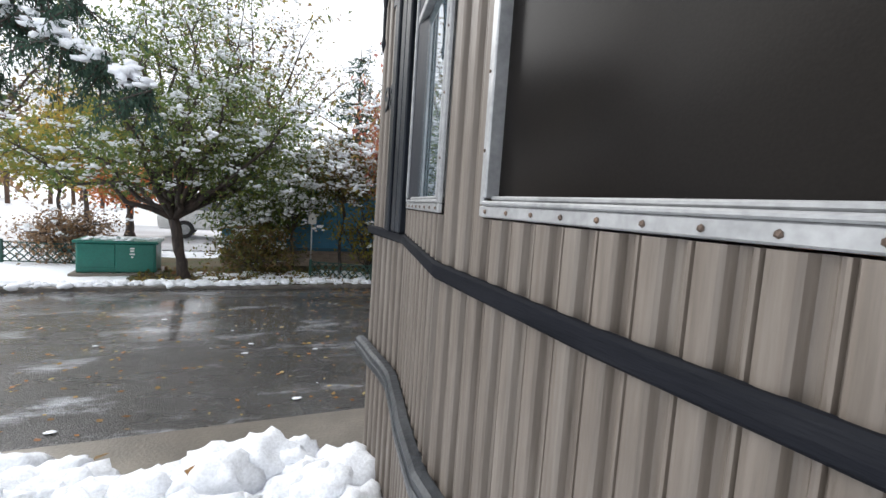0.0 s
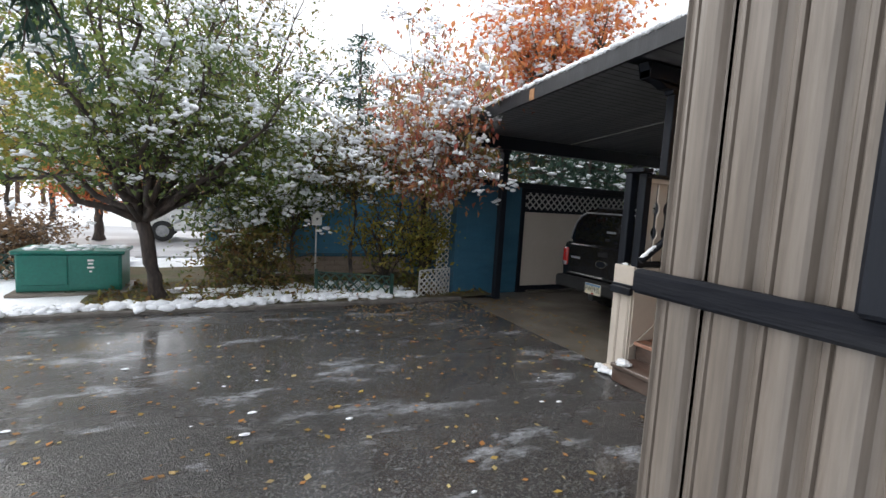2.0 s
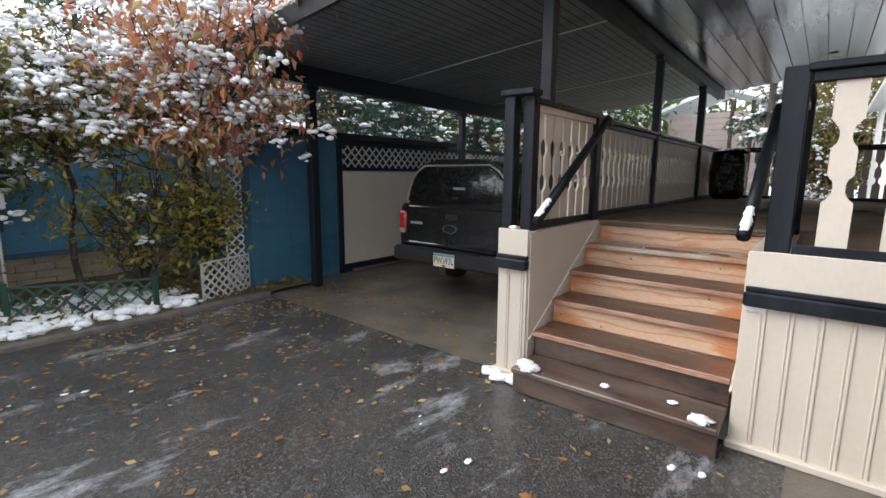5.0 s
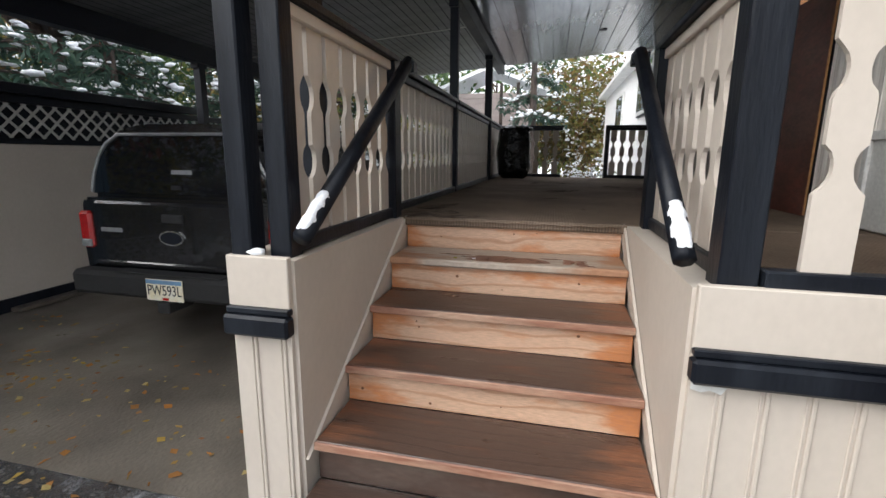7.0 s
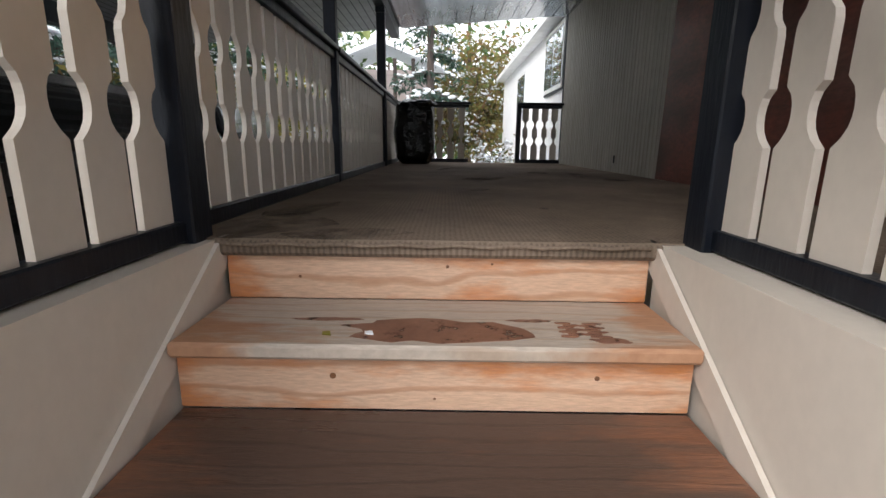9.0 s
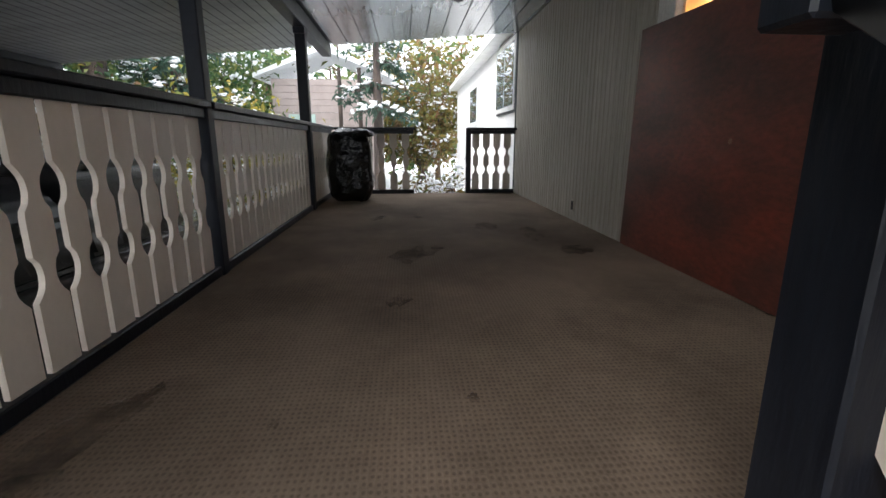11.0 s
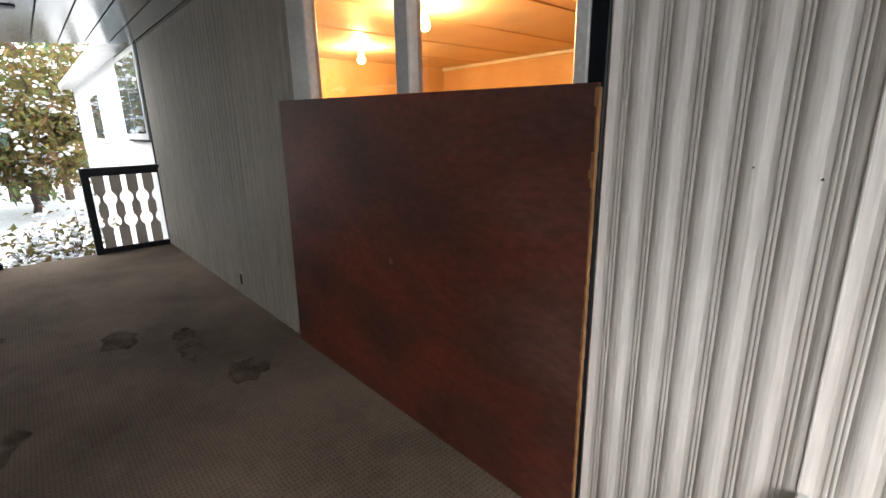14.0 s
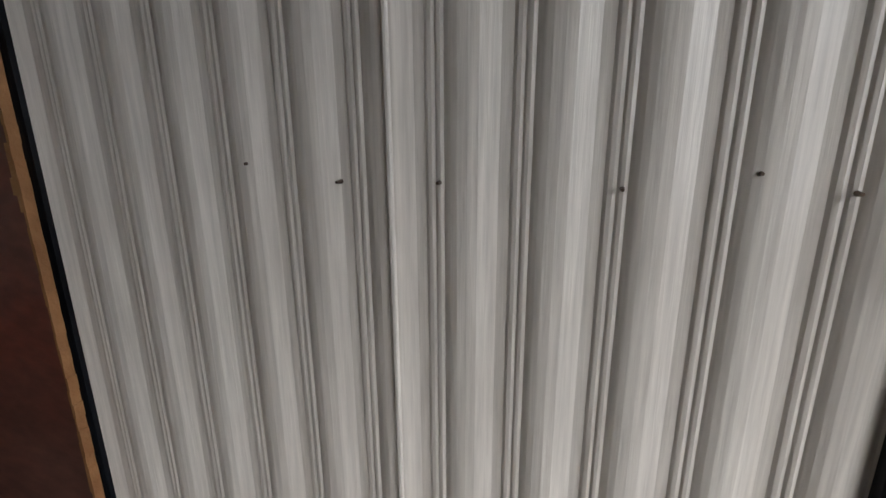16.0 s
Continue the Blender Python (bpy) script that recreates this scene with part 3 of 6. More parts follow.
# ---- house end with its shallow bay ----
HX0, HX1 = 0.548, 0.712
SILL = 1.618
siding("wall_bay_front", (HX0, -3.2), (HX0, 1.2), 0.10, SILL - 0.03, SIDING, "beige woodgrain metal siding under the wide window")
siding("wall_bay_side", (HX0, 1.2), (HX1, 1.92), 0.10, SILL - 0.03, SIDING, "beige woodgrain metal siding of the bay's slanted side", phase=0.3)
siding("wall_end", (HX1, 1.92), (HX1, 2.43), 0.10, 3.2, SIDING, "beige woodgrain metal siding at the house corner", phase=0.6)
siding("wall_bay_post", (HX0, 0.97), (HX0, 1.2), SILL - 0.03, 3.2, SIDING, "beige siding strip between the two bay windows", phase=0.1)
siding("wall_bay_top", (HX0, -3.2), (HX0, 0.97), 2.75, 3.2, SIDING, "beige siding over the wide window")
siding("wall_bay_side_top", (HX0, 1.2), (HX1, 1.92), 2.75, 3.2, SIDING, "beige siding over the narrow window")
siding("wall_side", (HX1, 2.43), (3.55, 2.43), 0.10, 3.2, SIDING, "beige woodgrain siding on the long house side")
tagged(part("foundation", box(0.62, 3.5, -3.0, 2.36, 0.0, 0.10, 0.0), CONC), "concrete footing under the house", "footing", kind="structure")


def strip_run(name, pts, z0, z1, out, material, label, bev=0.006, lift=None):
    """Board bent along the wall's plan line, standing proud of it."""
    b = bmesh.new()
    rows = []
    for i, (x, y) in enumerate(pts):
        d = Vector((pts[min(i + 1, len(pts) - 1)][0] - pts[max(i - 1, 0)][0], pts[min(i + 1, len(pts) - 1)][1] - pts[max(i - 1, 0)][1], 0)).normalized()
        n = Vector((-d.y, d.x, 0))
        p = Vector((x, y, 0))
        h = lift[i] if lift else 0.0
        rows.append([b.verts.new(p + n * o + Vector((0, 0, z))) for o, z in ((-0.004, z0 + h), (out, z0 + h), (out, z1 + h), (-0.004, z1 + h))])
    for a, c in zip(rows, rows[1:]):
        for k in range(4):
            b.faces.new((a[k], a[(k + 1) % 4], c[(k + 1) % 4], c[k]))
    b.faces.new(rows[0][::-1]), b.faces.new(rows[-1])
    bmesh.ops.recalc_face_normals(b, faces=b.faces[:])
    if bev:
        bmesh.ops.bevel(b, geom=b.edges[:], offset=bev, segments=1, affect="EDGES")
    return tagged(part(name, b, material), label, "trim", kind="structure")


strip_run("trim_belt", [(HX0 - 0.012, -3.2), (HX0 - 0.012, 0.6), (HX0 - 0.012, 1.19), (HX1 - 0.012, 1.92), (HX1 - 0.012, 2.47)], 1.440, 1.484, 0.020, BELT, "black painted wooden belt board round the bay", lift=(-0.045, -0.040, -0.022, 0.0, 0.006))
# warped lower flashing
pts = []
for i in range(40):
    y = -3.2 + 5.68 * i / 39
    x = HX0 if y < 1.2 else (HX0 + (y - 1.2) / 0.72 * (HX1 - HX0) if y < 1.92 else HX1)
    pts.append((x - 0.012 - 0.012 * abs(noise.noise((0, y * 3, 0))), y))
strip_run("trim_flashing", pts, 0.795, 0.885, 0.05, TAPE, "bent black flashing strip low on the bay wall", 0.012)
strip_run("trim_flashing_lip", [(x - 0.045, y) for x, y in pts], 0.835, 0.853, 0.014, TAPE, "dented lip of the black flashing strip", 0.004)
for k, y in enumerate((1.925, 2.0, 2.08)):
    b = part("trim_board", box(HX1 - 0.045 + 0.006 * (k % 2), HX1 - 0.002, y, y + 0.058, 1.484, 3.2, 0.006), BLACK)
    tagged(b, "black painted upright board at the bay's corner", "trim", kind="structure")
tagged(part("trim_backing", box(HX1 - 0.018, HX1 - 0.002, 1.92, 2.145, 1.484, 3.2, 0), BEAM), "black backing between the upright boards", "trim", kind="structure")


def bay_window(name, p0, p1, z0, z1, pane_mats, label, screen=False):
    """Aluminium window between p0 and p1 in plan, screwed flange, inner sash and panes."""
    a, c = Vector((*p0, 0)), Vector((*p1, 0))
    d = (c - a).normalized()
    L = (c - a).length
    n = Vector((-d.y, d.x, 0))
    T = Matrix.Translation(a) @ Matrix((d.to_4d() * 0 + Vector((d.x, n.x, 0, 0)), Vector((d.y, n.y, 0, 0)), Vector((0, 0, 1, 0)), Vector((0, 0, 0, 1))))
    w = thing(name, (a.x, a.y, z0), label, "window", kind="structure")
    def bx(nm, u0, u1, o0, o1, q0, q1, mat, bev=0.003, lab=""):
        b = box(u0, u1, o0, o1, q0, q1, bev)
        b.transform(T)
        return part(nm, b, mat, w, lab)
    bx("flange", 0, L, -0.002, 0.012, z0 - 0.026, z0, STEEL, lab="screwed aluminium sill flange")
    bx("flange", 0, L, -0.002, 0.012, z1, z1 + 0.026, STEEL)
    bx("flange", 0, 0.016, -0.002, 0.012, z0, z1, STEEL)
    bx("flange", L - 0.016, L, -0.002, 0.012, z0, z1, STEEL)
    for z in (z0, z1 - 0.010):
        bx("window_frame", 0.016, L - 0.016, -0.03, 0.016, z, z + 0.010, STEEL)
    for u in (0.016, L - 0.032):
        bx("window_frame", u, u + 0.016, -0.03, 0.016, z0 + 0.016, z1 - 0.016, STEEL)
    bx("sash", 0.032, L - 0.032, -0.03, 0.002, z0 + 0.011, z0 + 0.021, STEEL)
    zm = z0 + 0.62 * (z1 - z0)
    zc = z0 + 0.021
    if len(pane_mats) > 1:
        bx("sash", 0.032, L - 0.032, -0.03, 0.008, zm, zm + 0.03, STEEL)
        bx("pane", 0.032, L - 0.032, -0.022, -0.018, zc, zm, pane_mats[0], 0, "misty reflecting glass pane")
        bx("pane", 0.032, L - 0.032, -0.022, -0.018, zm + 0.03, z1 - 0.016, pane_mats[1], 0, "misty reflecting glass pane")
    else:
        bx("pane", 0.032, L - 0.032, -0.022, -0.018, zc, z1 - 0.016, pane_mats[0], 0, "dark screened glass pane")
    k = max(2, int(L / 0.085))
    for i in range(k):
        u = 0.03 + (L - 0.06) * i / (k - 1)
        b = bmesh.new()
        bmesh.ops.create_icosphere(b, subdivisions=1, radius=0.0055)
        b.transform(T @ Matrix.Translation((u, 0.012, z0 - 0.014)))
        part("screw", b, SCREWM, w)
    for i in range(6):
        for u in (0.008, L - 0.008):
            b = bmesh.new()
            bmesh.ops.create_icosphere(b, subdivisions=1, radius=0.0045)
            b.transform(T @ Matrix.Translation((u, 0.012, z0 + 0.12 + i * 0.17)))
            part("screw", b, SCREWM, w)
    return w


bay_window("window_1", (HX0 - 0.006, -3.1), (HX0 - 0.006, 0.985), SILL, 2.75, [SCREEN], "wide aluminium window with a dark insect screen")
dv = Vector((HX1 - HX0, 0.72, 0)).normalized()
bay_window("window_2", (HX0 - 0.012 + dv.x * 0.0, 1.2), (HX0 - 0.012 + dv.x * 0.71, 1.2 + dv.y * 0.71), SILL, 2.75, [GREYWIN, GREYWIN], "narrow aluminium window with misty reflecting glass")
# Black sheets stand in for the unlit rooms behind the panes.
for y0, y1, x in ((-3.1, 0.95, HX0), (1.22, 1.88, 0.63)):
    tagged(part("window_dark_sheet", box(x + 0.05, x + 0.07, y0, y1, SILL, 2.75, 0), BEAM), "black sheet standing in for the unlit room behind the bay window", "wall", kind="structure")
num = thing("house_number", (HX1 - 0.01, 2.285, 2.05), "black metal house number on the corner siding", "house number")
RX = Matrix(((0, 0, -1, 0), (-1, 0, 0, 0), (0, 1, 0, 0), (0, 0, 0, 1)))
text("9", 0.17, Matrix.Translation((HX1 - 0.016, 2.285, 2.10)) @ RX, BLACK, "digit", num, 0.006)
text("8", 0.17, Matrix.Translation((HX1 - 0.016, 2.20, 2.10)) @ RX, BLACK, "digit", num, 0.006)
lan = thing("wall_lantern", (HX1 - 0.03, 2.30, 2.55), "black iron lantern with a long drop finial on the siding", "lantern")
part("bracket", box(HX1 - 0.02, HX1, 2.18, 2.26, 2.52, 2.72, 0.006), BLACK, lan)
part("arm", rod([(HX1 - 0.015, 2.22, 2.66), (HX1 - 0.05, 2.22, 2.70), (HX1 - 0.07, 2.22, 2.66)], 0.009, 8), BLACK, lan)
part("lamp_body", rod([(HX1 - 0.07, 2.22, 2.56), (HX1 - 0.07, 2.22, 2.58), (HX1 - 0.07, 2.22, 2.78), (HX1 - 0.07, 2.22, 2.84)], [0.02, 0.05, 0.075, 0.01], 6), BLACK, lan)
part("finial", rod([(HX1 - 0.07, 2.22, 2.30), (HX1 - 0.07, 2.22, 2.34), (HX1 - 0.07, 2.22, 2.37), (HX1 - 0.07, 2.22, 2.50), (HX1 - 0.07, 2.22, 2.57)], [0.002, 0.012, 0.007, 0.009, 0.016], 8), BLACK, lan)
# roof of the house over everything on that side
tagged(part("house_roof", box(0.30, 11.0, -3.4, 2.5, 3.40, 3.5, 0), SNOWG), "snow covered low house roof", "roof", kind="structure")
tagged(part("house_back_wall", box(0.6, 11.0, -3.3, -3.2, 0, 3.4, 0), SIDING), "back wall of the house", "wall", kind="structure")

# ---- deck, stairs ----
DZ = 1.07
WY = 2.55
LY = 5.10
deck = part("deck_floor", box(4.80, 10.9, WY - 0.05, LY + 0.02, DZ - 0.05, DZ, 0.012), CARPET)
tagged(deck, "deck floor covered in worn taupe carpet", "floor", kind="structure")
tagged(part("deck_floor_side", box(3.62, 4.80, WY - 0.05, 3.54, DZ - 0.05, DZ - 0.002, 0.0), CARPET), "carpeted deck corner beside the stairs", "floor", kind="structure")
tagged(part("deck_skirt", box(4.82, 10.9, LY - 0.02, LY + 0.03, 0.0, DZ - 0.05, 0.004), CREAM), "cream boards closing the deck's side", "wall", kind="structure")
tagged(part("deck_skirt_back", box(10.86, 10.9, WY, LY - 0.02, 0.0, DZ - 0.05, 0.004), CREAM), "cream boards closing the deck's back", "wall", kind="structure")
# looped edge of the carpet at the top of the stairs
tagged(part("carpet_edge", rod([(4.792, 3.752 + 0.0497 * k, DZ - 0.012 + 0.003 * math.sin(k * 1.9)) for k in range(25)], 0.006, 8), CARPET, smooth=True), "rolled carpet edge over the top riser", "carpet edge", kind="structure")
for i, (x, y, sx, sy, a) in enumerate(((7.25, 4.02, 0.26, 0.17, 0.6), (8.2, 3.42, 0.20, 0.11, 0.1), (7.86, 3.11, 0.28, 0.09, 0.3), (7.29, 2.96, 0.16, 0.12, 0), (8.7, 4.35, 0.14, 0.07, 0.5), (8.72, 4.0, 0.13, 0.06, 0.3), (6.34, 4.12, 0.09, 0.06, 0.3), (5.05, 4.88, 0.24, 0.19, 0.2), (5.40, 4.90, 0.30, 0.14, 0.7), (5.43, 4.43, 0.035, 0.02, 0), (5.50, 3.90, 0.03, 0.018, 0), (4.90, 4.62, 0.10, 0.20, 0.4))):
    rr = np.random.default_rng(i)
    pts = [(x + sx * rr.uniform(0.6, 1.15) * math.cos(q + a), y + sy * rr.uniform(0.6, 1.15) * math.sin(q)) for q in [2 * math.pi * k / 18 for k in range(18)]]
    tagged(part("carpet_stain", prism(pts, DZ + 0.0005, DZ + 0.003, "z"), STAIN), "dark worn stain in the deck carpet", "stain", group="stains on the deck carpet")

RUN, RISE = 0.29, 0.178
stairs = thing("stairs", (4.1, 4.35, 0), "wooden stairs with pale worn risers up to the deck", "stairs")
SY0, SY1 = 3.765, 4.935
for i in range(6):
    x = 4.80 - RUN * (5 - i)
    z0, z1 = RISE * i, RISE * (i + 1)
    rm = RAWWOOD if i > 1 else DAMPWOOD
    part("riser", box(x + 0.03, x + 0.055, SY0 - 0.03, SY1 + 0.014, z0 + (0.0 if i == 0 else -0.002), z1 - 0.038, 0.003), rm, stairs, "bare orange fir riser" if i > 1 else "wet dark riser")
    if i < 5:
        tm = PALEWOOD if i == 4 else DARKWOOD if i > 0 else DAMPWOOD
        part("tread", box(x - 0.005, x + RUN + 0.03, SY0 - 0.032, SY1 + 0.014, z1 - 0.038, z1, 0.008), tm, stairs, "worn pale tread with peeling red paint" if i == 4 else "wet red-brown tread")
    if 0 < i < 4:
        part("nosing", box(x - 0.009, x + 0.001, SY0 - 0.03, SY1 + 0.012, z1 - 0.036, z1 - 0.003, 0.004), NOSING, stairs, "worn pinkish nosing edge")
for y in (SY0 - 0.046, SY1 + 0.016):
    part("side_batten", prism([(3.60, 0.30), (3.66, 0.26), (4.86, 1.00), (4.86, 1.07), (4.82, 1.07)], y, y + 0.013, "y"), CREAM, stairs, "sloping cream trim batten")
for i, (x, y, s) in enumerate(((3.40, 4.83, 0.05), (3.44, 4.88, 0.045), (3.39, 3.82, 0.04), (3.46, 4.35, 0.022), (3.5, 3.98, 0.02))):
    tagged(part("snow_lump", lump((x, y, RISE + 0.012), (s * 1.2, s * 1.3, s * 0.4), 0.7, 3, 2.6, i * 3.3, RISE), SNOW, smooth=True), "melting snow lump lying on the lowest tread", "snow", group="snow on the stairs")
# wet boot print patches on the top tread
rr = np.random.default_rng(40)
prints = [(4.595, 4.33, 0.075, 0.26), (4.665, 4.62, 0.012, 0.08), (4.67, 4.10, 0.010, 0.06), (4.55, 3.93, 0.014, 0.05)]
prints += [(4.655 - 0.014 * k, 3.975 + 0.018 * (k % 2) - 0.03, 0.006, 0.024) for k in range(7)] + [(4.655 - 0.014 * k, 4.02 - 0.018 * (k % 2), 0.005, 0.02) for k in range(7)]
for j, (x, y, sx, sy) in enumerate(prints):
    pts = [(x + sx * rr.uniform(0.7, 1.2) * math.cos(q), y + sy * rr.uniform(0.7, 1.2) * math.sin(q)) for q in [2 * math.pi * k / 22 for k in range(22)]]
    part("wet_patch", prism(pts, 5 * RISE + 0.0003, 5 * RISE + 0.0012 + 0.0002 * j, "z"), WETRED, stairs, "bare red patch where paint has worn")
# knots in the fir risers
for i in range(2, 6):
    x = 4.80 - RUN * (5 - i) + 0.03
    for k in range(3):
        y, z, r = rr.uniform(SY0 + 0.05, SY1 - 0.05), RISE * i + rr.uniform(0.02, 0.12), rr.uniform(0.003, 0.008)
        part("knot", rod([(x - 0.0008, y, z), (x + 0.002, y, z)], r, 10), KNOT, stairs, "dark knot in the fir")

# side walls of the stairs
def side_wall(name, y0, y1, label):
    return tagged(part(name, prism([(3.60, 0.0), (4.84, 0.0), (4.84, DZ - 0.005), (3.60, DZ - 0.005)], y0, y1, "y"), CREAM), label, "wall", kind="structure")


side_wall("stair_wall_1", SY1 + 0.03, 5.10, "smooth cream panel beside the stairs")
side_wall("stair_wall_2", 3.54, SY0 - 0.05, "smooth cream panel beside the stairs")


def grooved(name, y0, y1, z0, z1, x, label, pitch=0.115):
    """Cream sheet facing the drive, with narrow raised ribs."""
    w = tagged(part(name, box(x, x + 0.02, y0, y1, z0, z1, 0), CREAM), label, "wall", kind="structure")
    y = y0 + 0.02
    while y < y1 - 0.02:
        part("rib", box(x - 0.009, x + 0.001, y, y + 0.013, z0, z1, 0.003), CREAM, w)
        part("rib", box(x - 0.005, x + 0.001, y + 0.019, y + 0.026, z0, z1, 0.002), CREAM, w)
        y += pitch
    return w


grooved("deck_front_1", WY, 3.70, 0.04, 0.80, 3.58, "ribbed cream skirting under the deck")
grooved("deck_front_2", 4.98, 5.21, 0.04, 0.80, 3.58, "ribbed cream skirting of the stair post")
for nm, y0, y1 in (("trim_cap_1", WY, 3.705), ("trim_cap_2", 4.975, 5.215)):
    tagged(part(nm, box(3.57, 3.60, y0, y1, 0.80, DZ + 0.01, 0.004), CREAM), "flat cream board over the skirting", "trim", kind="structure")
    tagged(part("trim_drip", box(3.53, 3.585, y0 - 0.01, y1 + 0.005, 0.80, 0.875, 0.010), BLACK), "black drip ledge on the skirting", "trim", kind="structure")
    tagged(part("trim_drip", box(3.55, 3.585, y0 - 0.005, y1, 0.876, 0.90, 0.004), BLACK), "black top strip of the drip ledge", "trim", kind="structure")
    tagged(part("baseboard", box(3.545, 3.60, y0 - 0.02, y1 + 0.02, 0.0, 0.045, 0.008), CREAM), "cream sill at the foot of the skirting", "trim", kind="structure")
tagged(part("peeled_paint", prism([(3.60, 0.80), (3.70, 0.80), (3.70, 0.775), (3.672, 0.768), (3.65, 0.776), (3.62, 0.766)], 3.562, 3.568, "x"), WHITEP), "white peeled paint under the drip ledge", "paint", kind="structure")
tagged(part("post_side", box(3.60, 4.84, 5.10, 5.21, 0.0, DZ, 0.003), CREAM), "cream side of the stair post wall", "wall", kind="structure")
tagged(part("snow_ledge", lump((3.60, 5.11, DZ + 0.02), (0.022, 0.035, 0.014), 0.3, 2, 2, 4.0, DZ), SNOW, smooth=True), "snow dab on the post ledge", "snow")
bm = bmesh.new()
for i in range(12):
    lump((3.49 + rng.normal(0, 0.02), 4.93 + 0.36 * i / 12, 0.015), (0.05, 0.04, 0.025), 0.4, 2, 2, i, 0.0, bm)
tagged(part("snow_at_post", bm, SNOW, smooth=True), "snow gathered at the foot of the stair post", "snow", kind="stuff")

# ---- fretwork railings ----
def fret(h, w):
    """Half outline of a fretwork board: rounded bites at one third and two thirds."""
    side = []
    k = 44
    for i in range(k + 1):
        v = i / k
        e = 0.0
        for c in (0.36, 0.66):
            q = (v - c) / 0.075
            if abs(q) < 1:
                e = max(e, 0.036 * math.sqrt(1 - q * q))
        if 0.435 <= v <= 0.585:
            e = max(e, 0.010)
        side.append((w - e, v * h))
    return [(-a, z) for a, z in side[::-1]] + side


def fret_mesh(h, w):
    b = prism(fret(h, w), -0.009, 0.009, "y")
    me = bpy.data.meshes.new("baluster")
    b.to_mesh(me)
    b.free()
    me.materials.append(CREAM)
    return me


BOARD = fret_mesh(0.80, 0.0585)
NARROW = fret_mesh(0.80, 0.05)


def railing(name, p0, p1, z, label, gap=0.142, posts=(), height=0.90, mesh=None, group="deck railings", ends=0.03, top=True, strip=None):
    a, c = Vector((*p0, 0)), Vector((*p1, 0))
    d = (c - a).normalized()
    L = (c - a).length
    ang = math.atan2(d.y, d.x)
    T = Matrix.Translation((a.x, a.y, z)) @ Matrix.Rotation(ang, 4, "Z")
    r = thing(name, (a.x, a.y, z), label, "railing", group)
    def bx(nm, u0, u1, o, z0, z1, mat, lab=""):
        b = box(u0, u1, -o, o, z0, z1, 0.005)
        b.transform(T)
        return part(nm, b, mat, r, lab)
    bx("bottom_rail", 0, L, 0.03, 0.0, 0.055, BLACK, "black bottom rail")
    if top:
        bx("top_rail", -0.02, L + 0.02, 0.055, height - 0.035, height, BLACK, "black top rail")
        bx("top_rail", 0, L, 0.028, height - 0.085, height - 0.036, strip or BLACK)
    k = max(1, int(round((L - 2 * ends) / gap)))
    for i in range(k):
        u = ends + (L - 2 * ends) * (i + 0.5) / k
        ob = new("baluster", mesh or BOARD)
        ob.parent = r
        ob.matrix_parent_inverse = r.matrix_basis.inverted()
        ob.matrix_basis = T @ Matrix.Translation((u, 0, 0.045))
    for u, w, h in posts:
        bx("post", u - w, u + w, w, -0.02, h, BLACK, "black painted post")
    return r


railing("deck_railing", (4.86, LY), (6.81, LY), DZ, "black railing with cream fretwork boards along the deck")
railing("deck_railing", (6.89, LY), (10.80, LY), DZ, "black railing with cream fretwork boards along the deck")
railing("stair_railing", (3.68, LY - 0.06), (4.78, LY - 0.06), DZ, "fretwork railing over the stair side wall", posts=((0.0, 0.042, 0.91), (1.12, 0.05, 0.90)), strip=CREAM)
railing("stair_railing", (3.66, 3.60), (4.78, 3.60), DZ, "fretwork railing over the stair side wall", posts=((1.115, 0.052, 0.90), (0.0, 0.052, 0.90)), strip=CREAM)
railing("deck_railing", (3.62, WY + 0.02), (3.62, 3.54), DZ, "front fretwork railing with widely spaced cream boards", gap=0.21)
railing("deck_railing", (10.86, 3.98), (10.86, 5.04), DZ, "fretwork railing at the deck's far end", gap=0.165, mesh=NARROW, posts=())
railing("deck_railing", (10.86, 2.57), (10.86, 3.22), DZ, "fretwork railing at the deck's far end", gap=0.155, mesh=NARROW, posts=((0.65, 0.035, 0.9),))
post = thing("stair_post", (3.62, 5.18, DZ), "double black post at the foot of the stairs", "post")
part("post", box(3.585, 3.675, 5.12, 5.20, DZ, 1.98, 0.006), BLACK, post)
part("post_cap", box(3.56, 3.70, 4.97, 5.22, 1.98, 2.02, 0.006), BLACK, post)


def handrail(y, label, y0):
    r = thing("handrail", (3.7, y, 1.3), label, "handrail", "stair handrails")
    p0, p1 = Vector((3.60, y0, 1.145)), Vector((4.74, y, 1.92))
    b = rod([p0, p0.lerp(p1, 0.5), p1], 0.034, 8)
    part("rail", b, BLACK, r, "scuffed black round rail", True)
    k = 14
    line, rad = [], []
    for i in range(k):
        q = p0.lerp(p1, -0.004 + 0.165 * i / (k - 1))
        e = min(1.0, 0.35 + 0.5 * min(i, k - 1 - i))
        line.append((q.x, q.y + 0.004 * noise.noise((i * 0.7, y, 0)), q.z + 0.020))
        rad.append((0.026 + 0.007 * noise.noise((i * 0.6, y * 3, 2))) * e)
    b = rod(line, rad, 10)
    part("snow", b, SNOW, r, "snow stuck to the rail's foot", True)["kind"] = "stuff"
    part("bracket", box(4.70, 4.76, y - 0.04, y + 0.04, 1.86, 1.92, 0.004), BLACK, r)
    return r


